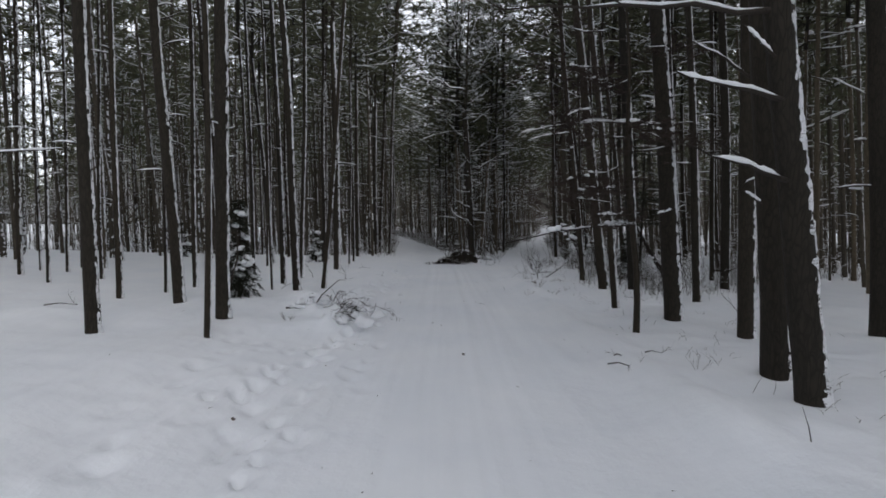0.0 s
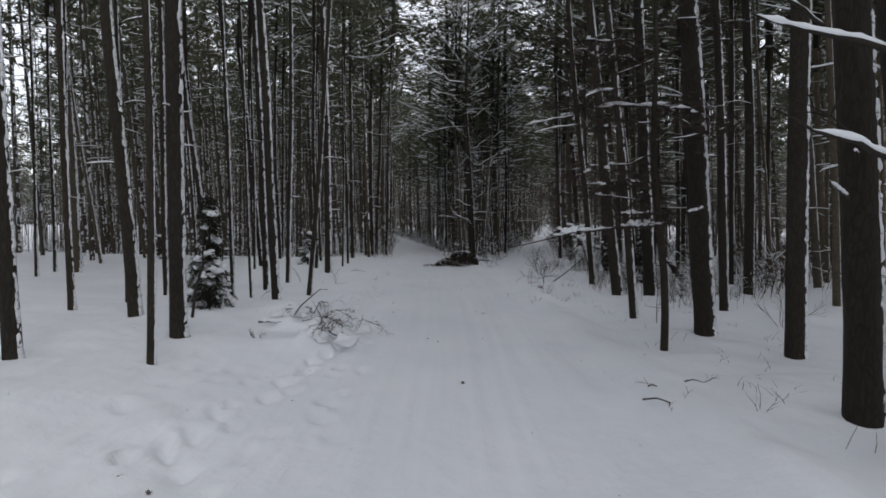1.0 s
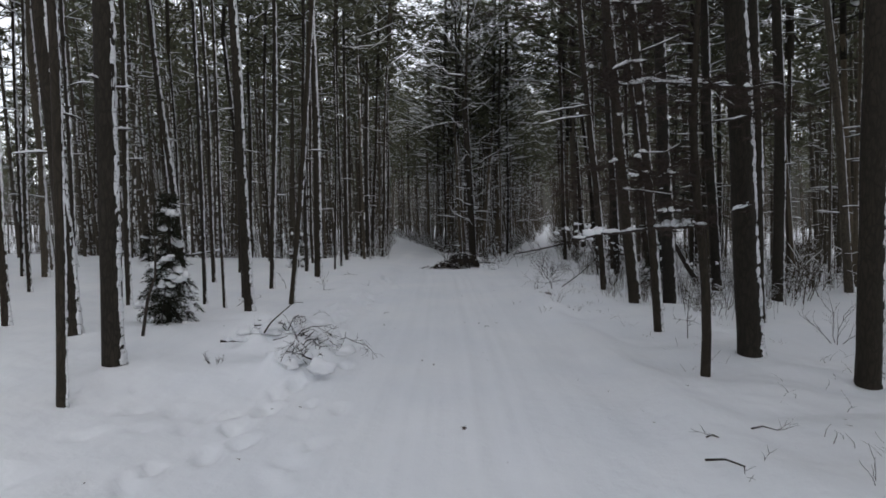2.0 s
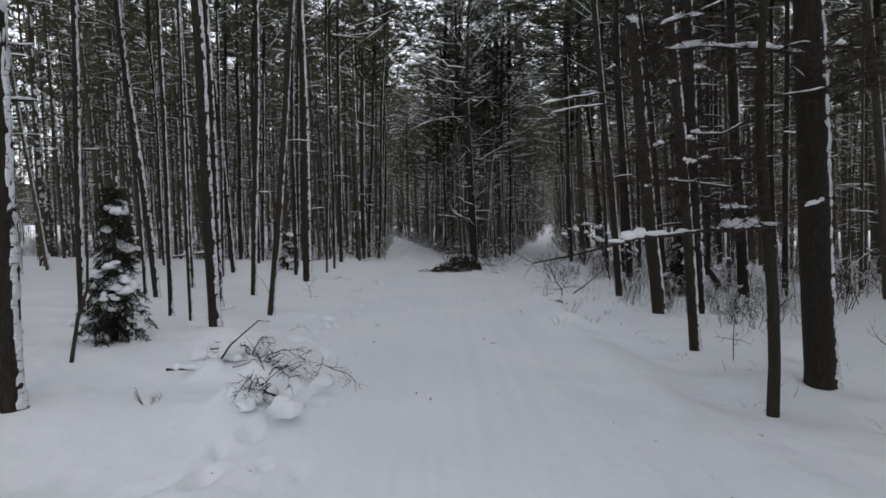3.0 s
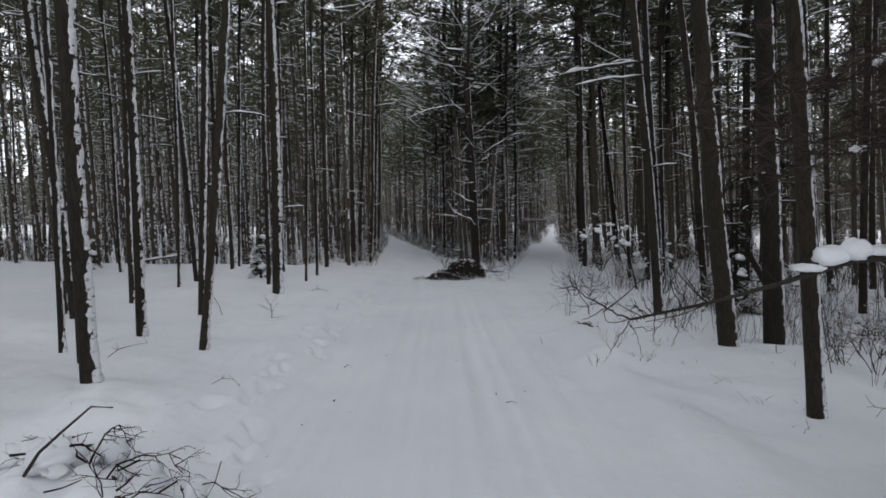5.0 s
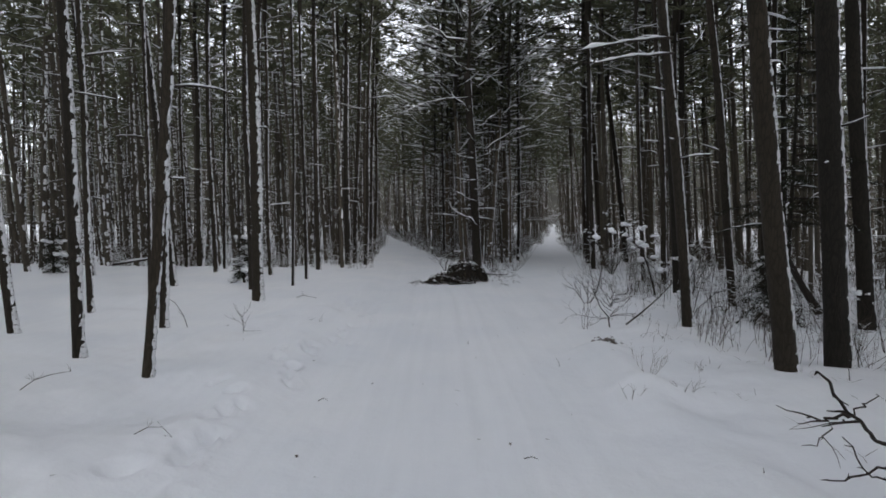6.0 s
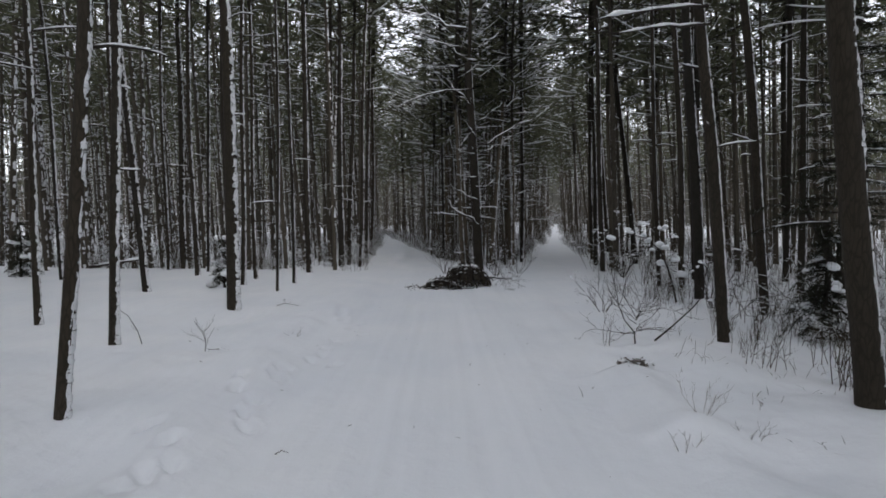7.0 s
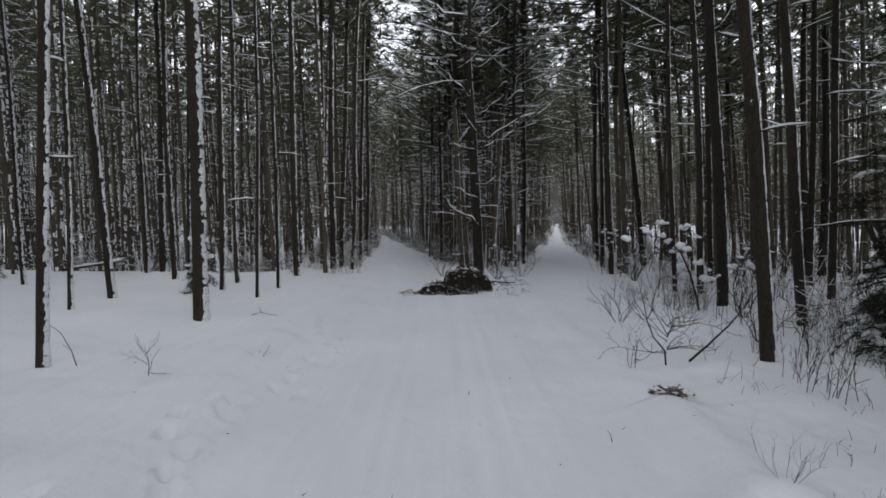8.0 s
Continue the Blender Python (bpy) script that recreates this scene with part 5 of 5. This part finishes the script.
shrub(0.3, 29.5, 1.0, 7, 25, "bare bush carrying snow clumps", 0.009, 3, 0.9, 0.6, 0.4)


def bent_sapling(x, y, seed):
    rnd = random.Random(seed)
    ob = thing("bent_sapling", x, y, ground_z(x, y), "bent leafless sapling loaded with round snow clumps", "shrub")
    g = Geo()
    pts = [Vector(p) for p in ((0, 0, -0.05), (-0.10, 0, 0.35), (-0.22, 0.02, 0.75), (-0.42, 0.0, 1.15), (-0.75, -0.05, 1.42), (-1.15, -0.1, 1.5))]
    g.tube(pts, [0.024, 0.022, 0.019, 0.016, 0.012, 0.006], 7)
    part("stem", g, TWIG, ob)
    for p in pts[2:]:
        for _ in range(3):
            g, tips = Geo(), []
            grow(g, p, Vector((rnd.gauss(-0.3, 0.8), rnd.gauss(0, 0.6), rnd.uniform(-0.3, 0.6))).normalized(), rnd.uniform(0.25, 0.45), 0.007, 1, rnd, 0.9, 0.0, 5, tips, 0.25)
            part("twig", g, TWIG, ob)
            if rnd.random() < 0.7:
                white = Geo()
                white.cluster(tips[0] + Vector((0, 0, 0.03)), rnd.uniform(0.05, 0.11), rnd, 4, 9, 6)
                part("snow", white, SNOW, ob, "round snow clump")
    for p in pts[3:]:
        white = Geo()
        white.cluster(p + Vector((0, 0, 0.05)), rnd.uniform(0.08, 0.13), rnd, 4, 10, 7)
        part("snow", white, SNOW, ob, "round snow clump")


bent_sapling(5.45, 22.0, 91)


def stick(x, y, pts, r, label, name="fallen_branch", snow=0.0, twigs=0):
    ob = thing(name, x, y, ground_z(x, y), label, "branch")
    pts = [Vector(p) for p in pts]
    radii = [r * (1 - 0.6 * i / (len(pts) - 1)) for i in range(len(pts))]
    g = Geo()
    g.tube(pts, radii, 7)
    for _ in range(twigs):
        grow(g, rnd.choice(pts[1:]), Vector((rnd.gauss(0, 1), rnd.gauss(0, 1), rnd.uniform(0, 0.8))).normalized(), rnd.uniform(0.12, 0.3) * min(1, r / 0.014), r * 0.4, 1, rnd)
    part("stick", g, WOOD, ob)
    if snow:
        white = Geo()
        snow_ridge(white, pts, radii, 0.05, 0.95, snow, x)
        part("snow", white, SNOW, ob)
    return ob


stick(-3.76, 9.82, [(0, 0, -0.2), (0.03, 0.05, 0.2), (0.04, 0.1, 0.45), (0.13, 0.12, 0.75), (0.15, 0.1, 1.1), (0.13, 0.1, 1.3)], 0.024, "dark bent stick standing upright in the snow", "standing_stick")
stick(-2.14, 9.88, [(-0.06, 0, 0.12), (0.03, 0.0, 0.26), (0.16, 0.0, 0.38), (0.33, 0.0, 0.53), (0.44, 0.02, 0.52)], 0.011, "thin broken pole leaning out of the snow")
stick(-2.66, 9.72, [(-0.04, 0, 0.09), (0.1, 0.04, 0.09), (0.25, 0.1, 0.07), (0.42, 0.16, 0.04)], 0.017, "short log half buried in snow", snow=0.03)
stick(3.20, 17.30, [(0, 0, 0.02), (0.3, 0.15, 0.20), (0.62, 0.3, 0.42), (0.95, 0.5, 0.68)], 0.015, "broken branch propped on the bushes", twigs=3)
stick(1.05, 25.2, [(0.2, 0.6, 0.06), (0.6, 0.7, 0.10), (1.2, 0.9, 0.07)], 0.03, "fallen branch on the snow beside the brush pile", snow=0.02)
stick(2.08, 6.42, [(-0.12, 0.12, 0.02), (-0.02, 0.04, 0.06), (0.08, -0.02, 0.04), (0.16, -0.02, 0.01)], 0.009, "small broken twig lying on the snow", twigs=3)
stick(2.20, 6.94, [(-0.05, 0, 0.01), (0.0, 0, 0.03), (0.05, -0.01, 0.01)], 0.008, "small broken twig lying on the snow", twigs=1)
stick(2.70, 7.10, [(-0.10, 0.03, 0.01), (-0.02, 0.01, 0.04), (0.08, -0.02, 0.02)], 0.008, "small broken twig lying on the snow", twigs=2)
stick(0.88, 12.33, [(-0.06, 0, 0.005), (0.0, 0, 0.02), (0.05, -0.01, 0.005)], 0.004, "small broken twig lying on the snow")
stick(-1.98, 12.30, [(-0.16, 0, 0.0), (-0.05, 0.02, 0.06), (0.06, 0.02, 0.06), (0.15, -0.02, 0.0)], 0.0032, "thin arched twig poking out of the snow", twigs=5)
stick(-3.76, 13.52, [(-0.12, -0.05, -0.02), (0.0, 0.0, 0.08), (0.15, 0.03, 0.13), (0.33, 0.05, 0.16)], 0.0045, "thin arched twig poking out of the snow", twigs=8)
stick(-1.00, 13.70, [(-0.05, 0, 0.0), (0.0, 0, 0.03), (0.05, 0.01, 0.01)], 0.004, "small broken twig lying on the snow")
stick(-2.85, 20.7, [(-0.25, 0, 0.0), (-0.1, 0.05, 0.05), (0.1, -0.03, 0.03), (0.25, 0, 0.0)], 0.006, "thin arched twig poking out of the snow", twigs=2)
stick(-4.30, 17.25, [(0.35, 0, -0.05), (0.28, 0.0, 0.18), (0.12, 0.05, 0.38), (0.0, 0.05, 0.46)], 0.006, "thin bent stalk beside a pine's foot", twigs=1)
stick(1.69, 15.3, [(0.02, 0, -0.03), (0.0, 0, 0.06), (-0.03, 0, 0.10)], 0.004, "dry stalk poking out of the road's snow")
stick(2.63, 3.95, [(0.03, 0, -0.04), (0.0, 0, 0.10), (-0.04, 0.02, 0.24)], 0.005, "dry stalk poking out of the snow")
stick(-10.9, 28.9, [(-1.1, 0, 0.05), (-0.4, 0.1, 0.18), (0.4, 0.2, 0.32), (0.9, 0.3, 0.45)], 0.05, "fallen log under a layer of snow", "fallen_log", 0.045)
stick(-5.9, 8.6, [(-0.2, 0, 0.03), (0.0, 0.05, 0.06), (0.25, 0.1, 0.03)], 0.010, "small broken twig lying on the snow", twigs=1)


stick(6.6, 19.0, [(0.9, 0, 0.05), (0.55, 0.0, 0.55), (0.1, 0.0, 1.3), (-0.3, 0, 2.0)], 0.085, "dead trunk leaning among the pines", "leaning_trunk", 0.03)


def heap(x, y, wide, deep, high, count, seed, label, lumps, cap_snow, r=0.008, arch=False):
    """A heap of cut branches with snow on it."""
    rnd = random.Random(seed)
    ob = thing("brush_pile", x, y, ground_z(x, y) - (0.06 if arch else 0), label, "brush pile")
    for _ in range(count):
        g = Geo()
        a = rnd.uniform(0, 6.28)
        if arch:
            ux, uy = rnd.gauss(0, 0.42), rnd.gauss(0, 0.42)
            k, L = rnd.uniform(0.35, 1.0), rnd.uniform(0.3, 0.9)
            pts = []
            for i in range(6):
                s = (i / 5 - 0.5) * L
                u, w = ux + math.cos(a) * s / wide, uy + math.sin(a) * s / deep
                rho = max(1.0, math.hypot(u, w) / (0.97 if k < 0.9 else 1.2))
                u, w = u / rho, w / rho
                pts.append(Vector((u * wide, w * deep, high * k * (1 - min(0.999, u * u + w * w)) ** 0.5 + abs(rnd.gauss(0, 0.02)) * (1 if k < 0.9 else 3))))
            g.tube(pts, [r * rnd.uniform(0.7, 1.6) * (1 - 0.12 * i) for i in range(6)], 5)
            part("branch", g, rnd.choice((TWIG, WOOD, WOOD, BRUSHWOOD)), ob)
            continue
        px, py = rnd.gauss(0, 0.35) * wide, rnd.gauss(0, 0.35) * deep
        dome = high * max(0, 1 - (px / wide) ** 2 - (py / deep) ** 2)
        L = rnd.uniform(0.3, 0.75) * min(0.5, wide)
        d = Vector((math.cos(a), math.sin(a) * 0.6, rnd.uniform(-0.5, 0.5))).normalized()
        p = Vector((px, py, dome * rnd.uniform(0.3, 1.0))) - d * L * 0.5
        grow(g, p, d, L, r * rnd.uniform(0.7, 2.0), rnd.choice((0, 1, 1, 2)), rnd, 0.7, -0.1, wig=0.3)
        part("branch", g, TWIG, ob)
    if arch:
        white = Geo()
        for _ in range(60):
            u, w = rnd.gauss(0, 0.45), rnd.gauss(0, 0.45)
            if u * u + w * w < 0.9:
                white.lump((u * wide, w * deep, high * rnd.uniform(0.85, 1.0) * (1 - u * u - w * w) ** 0.5 + 0.01), rnd.uniform(0.015, 0.06), rnd.uniform(0.015, 0.05), rnd.uniform(0.008, 0.02), rnd.random() * 9, 6, 4)
        tagged(part("snow_dusting", white, SNOW, ob), kind="stuff")
    for _ in range(lumps):
        white, small = Geo(), 0.55 if arch else 1.0
        px, py = rnd.gauss(0, 0.45) * wide, rnd.gauss(0, 0.45) * deep
        dome = high * max(0, 1 - (px / wide) ** 2 - (py / deep) ** 2)
        white.lump((px, py, dome * cap_snow * rnd.uniform(0.0, 0.55)), small * rnd.uniform(0.08, 0.16), small * rnd.uniform(0.07, 0.13), small * rnd.uniform(0.06, 0.11), rnd.random() * 9, 14, 9, 0, 0.32, rnd.uniform(0, 3))
        part("snow_clump", white, SNOW, ob)
    return ob


heap(-1.55, 10.0, 0.55, 0.34, 0.17, 16, 51, "scattered heap of thin cut branches half under snow", 5, 0.7, 0.0042)
heap(-1.62, 8.95, 0.32, 0.26, 0.22, 18, 52, "small heap of branches buried in snow clumps", 8, 0.75, 0.005)
heap(-2.15, 10.1, 0.35, 0.3, 0.20, 8, 53, "small heap of branches buried in snow clumps", 8, 1.0, 0.005)
heap(0.90, 25.0, 0.66, 0.50, 0.58, 380, 54, "dark dome of cut branches piled at the fork", 26, 1.02, 0.013, True)
heap(0.20, 24.45, 0.52, 0.4, 0.30, 130, 55, "low dark heap of cut branches at the fork", 10, 1.0, 0.010, True)


def drooping_spray(x, y, turn, length, high, seed, label):
    """A cut branch that arches out of the snow and hangs down at its tip."""
    rnd = random.Random(seed)
    ob = thing("cut_branch", x, y, ground_z(x, y), label, "branch")
    way = Vector((math.cos(turn), math.sin(turn), 0))
    pts = []
    for i in range(9):
        s = i / 8
        pts.append(way * length * s + Vector((rnd.gauss(0, 0.03) * length, rnd.gauss(0, 0.03) * length, -0.05 + rnd.gauss(0, 0.03) * length + high * 4.2 * s * (1 - s) ** 0.8 + rnd.gauss(0, 0.008))))
    g = Geo()
    g.tube(pts, [0.0075 - 0.0007 * i for i in range(9)], 5)
    part("stem", g, TWIG, ob)
    for i in range(2, 9):
        for sg in (-1, 1):
            if rnd.random() < 0.6:
                g = Geo()
                d = (way * 0.8 + Vector((-way.y, way.x, 0)) * sg * rnd.uniform(0.4, 1.0) + Vector((0, 0, rnd.uniform(-0.5, 0.35)))).normalized()
                grow(g, pts[i], d, length * rnd.uniform(0.14, 0.34), 0.0042, 2, rnd, 0.9, -0.25, 4, None, 0.3)
                part("twig", g, TWIG, ob)
    return ob


for x, y, turn, length, high, seed in ((-1.85, 10.0, 0.15, 0.5, 0.13, 201), (-1.60, 10.12, -0.3, 0.75, 0.11, 202), (-1.70, 9.85, -0.7, 0.38, 0.12, 204), (-1.95, 10.05, 1.0, 0.3, 0.18, 205),
                                       (1.25, 24.85, -0.5, 0.75, 0.25, 207), (1.35, 24.95, -0.2, 1.0, 0.20, 208), (1.5, 25.3, 0.2, 0.9, 0.22, 209), (-0.05, 24.5, 2.9, 0.7, 0.12, 210), (0.1, 24.3, 3.4, 0.6, 0.10, 211)):
    drooping_spray(x, y, turn, length, high, seed, "thin cut branch drooping over the snow")


cap = thing("snow_cap", 0.86, 25.0, ground_z(0.90, 25.0) + 0.48, "thin cap of snow on top of the brush pile", "snow")
white = Geo()
snow_ridge(white, [Vector((-0.34, -0.06, -0.05)), Vector((-0.12, -0.08, 0.02)), Vector((0.14, -0.06, 0.02)), Vector((0.40, -0.04, -0.06))], [0.02] * 4, 0.0, 1.0, 0.035, 5, 0.7)
for k in range(7):
    white.cluster((rnd.uniform(-0.35, 0.4), rnd.uniform(-0.15, 0.2), rnd.uniform(-0.03, 0.02)), 0.05, rnd, 3, 6, 4)
part("snow", white, SNOW, cap)


# clods, leaves and stalks on the snow
def clod(x, y, size, seed, label):
    rnd = random.Random(seed)
    random.seed(seed)
    ob = thing("leaf_clod", x, y, ground_z(x, y), label, "debris")
    g = Geo()
    g.lump((0, 0, size * 0.12), size * 0.55, size * 0.42, size * 0.30, seed, 9, 6, 0, 0.6)
    for _ in range(int(20 + 1300 * size)):
        p = Vector((rnd.gauss(0, size * 0.36), rnd.gauss(0, size * 0.30), size * 0.12 + abs(rnd.gauss(0.01, size * 0.17))))
        g.blade(p, Vector((rnd.gauss(0, 1), rnd.gauss(0, 1), rnd.gauss(0.1, 0.5))).normalized(), rnd.uniform(0.6, 1.2) * min(0.055, 0.008 + size * 0.5), min(0.013, 0.002 + 0.08 * size))
    part("leaves", g, LEAF, ob)
    if size > 0.1:
        white = Geo()
        for _ in range(5):
            white.lump((rnd.gauss(0, size * 0.4), rnd.gauss(0, size * 0.3), size * 0.3), size * 0.22, size * 0.18, size * 0.10, rnd.random() * 9, 8, 5)
        tagged(part("snow", white, SNOW, ob), kind="stuff")


clod(2.62, 16.34, 0.16, 61, "grey-brown clod of dead leaves on the snow")
clod(2.42, 16.36, 0.05, 62, "grey-brown clod of dead leaves on the snow")
clod(0.30, 7.40, 0.025, 63, "tiny dark clod on the road's snow")
clod(0.0, 9.6, 0.010, 64, "tiny dark clod on the road's snow")
clod(-0.15, 9.8, 0.010, 65, "tiny dark clod on the road's snow")
clod(0.75, 12.6, 0.010, 66, "tiny dark clod on the road's snow")
clod(-0.9, 12.3, 0.012, 67, "tiny dark clod on the road's snow")
clod(-1.79, 4.82, 0.022, 68, "tiny dark clod on the snow")


rnd2 = random.Random(77)
random.seed(77)
g = Geo()
for _ in range(130):
    y = rnd2.uniform(2, 22)
    x = rnd2.gauss(0.4, 2.2)
    p = Vector((x, y, ground_z(x, y) + 0.004))
    g.blade(p, Vector((rnd2.gauss(0, 1), rnd2.gauss(0, 1), 0.15)).normalized(), rnd2.uniform(0.02, 0.07), rnd2.uniform(0.002, 0.005))
tagged(new("litter", g.data("litter", [LEAF], False)), "scattered needles and bark crumbs on the snow", "debris", kind="stuff")


def stalks(seed):
    rnd = random.Random(seed)
    g = Geo()
    for _ in range(rnd.randint(2, 5)):
        a, L = rnd.uniform(0, 6.28), rnd.uniform(0.08, 0.32)
        p = Vector((rnd.gauss(0, 0.08), rnd.gauss(0, 0.08), -0.05))
        q = p + Vector((math.cos(a) * 0.3, math.sin(a) * 0.3, 1)) * L
        base = len(g.v)
        g.tube([p, p.lerp(q, 0.6) + Vector((rnd.gauss(0, 0.01), rnd.gauss(0, 0.01), 0)), q + Vector((math.cos(a), math.sin(a), 0)) * 0.03], [0.0020, 0.0016, 0.0008], 4, 0, False)
        if base:
            g.f.append((base - 12, base, base + 1))
            g.m.append(0)
    return g.data("dry_stalk", [STRAW if seed % 2 else TWIG])


STALKS = [stalks(70 + i) for i in range(8)]
placed = 0
while placed < 100:
    y = rnd.uniform(4.5, 24)
    x = 2.75 + rnd.expovariate(1 / 1.1) + 0.03 * y
    if x > 8:
        continue
    ob = new("dry_stalk", rnd.choice(STALKS))
    ob.location = (x, y, ground_z(x, y))
    ob.rotation_euler = (0, 0, rnd.uniform(0, 6.28))
    ob.scale = (1.3, 1.3, rnd.uniform(0.3, 0.8) * (1.4 if y > 15.5 else 0.8))
    tagged(ob, "thin dry stalks standing in the snow", "dry grass", "dry stalks along the bank")
    placed += 1


def upright_shoot(seed):
    """One thin leafless shoot with a few short side twigs."""
    rnd = random.Random(seed)
    g = Geo()
    grow(g, Vector((0, 0, -0.06)), Vector((rnd.gauss(0, 0.12), rnd.gauss(0, 0.12), 1)).normalized(), 0.8, 0.0045, 1, rnd, 0.45, 0.35, 4, None, 0.10)
    return g.data("bare_shoot", [TWIG])


SHOOTS = [upright_shoot(400 + i) for i in range(10)]
for k in range(85):
    y = rnd.uniform(12.5, 24)
    x = 3.7 + 0.05 * y + rnd.expovariate(1 / 1.5)
    ob = new("bare_shoot", SHOOTS[k % 10])
    size = rnd.uniform(0.45, 1.3)
    ob.location, ob.scale = (x, y, ground_z(x, y)), (size, size, size)
    ob.rotation_euler = (0, 0, rnd.uniform(0, 6.28))
    tagged(ob, "thin leafless shoot standing in the snow at the wood's edge", "shrub", "bare shoots at the wood's edge")
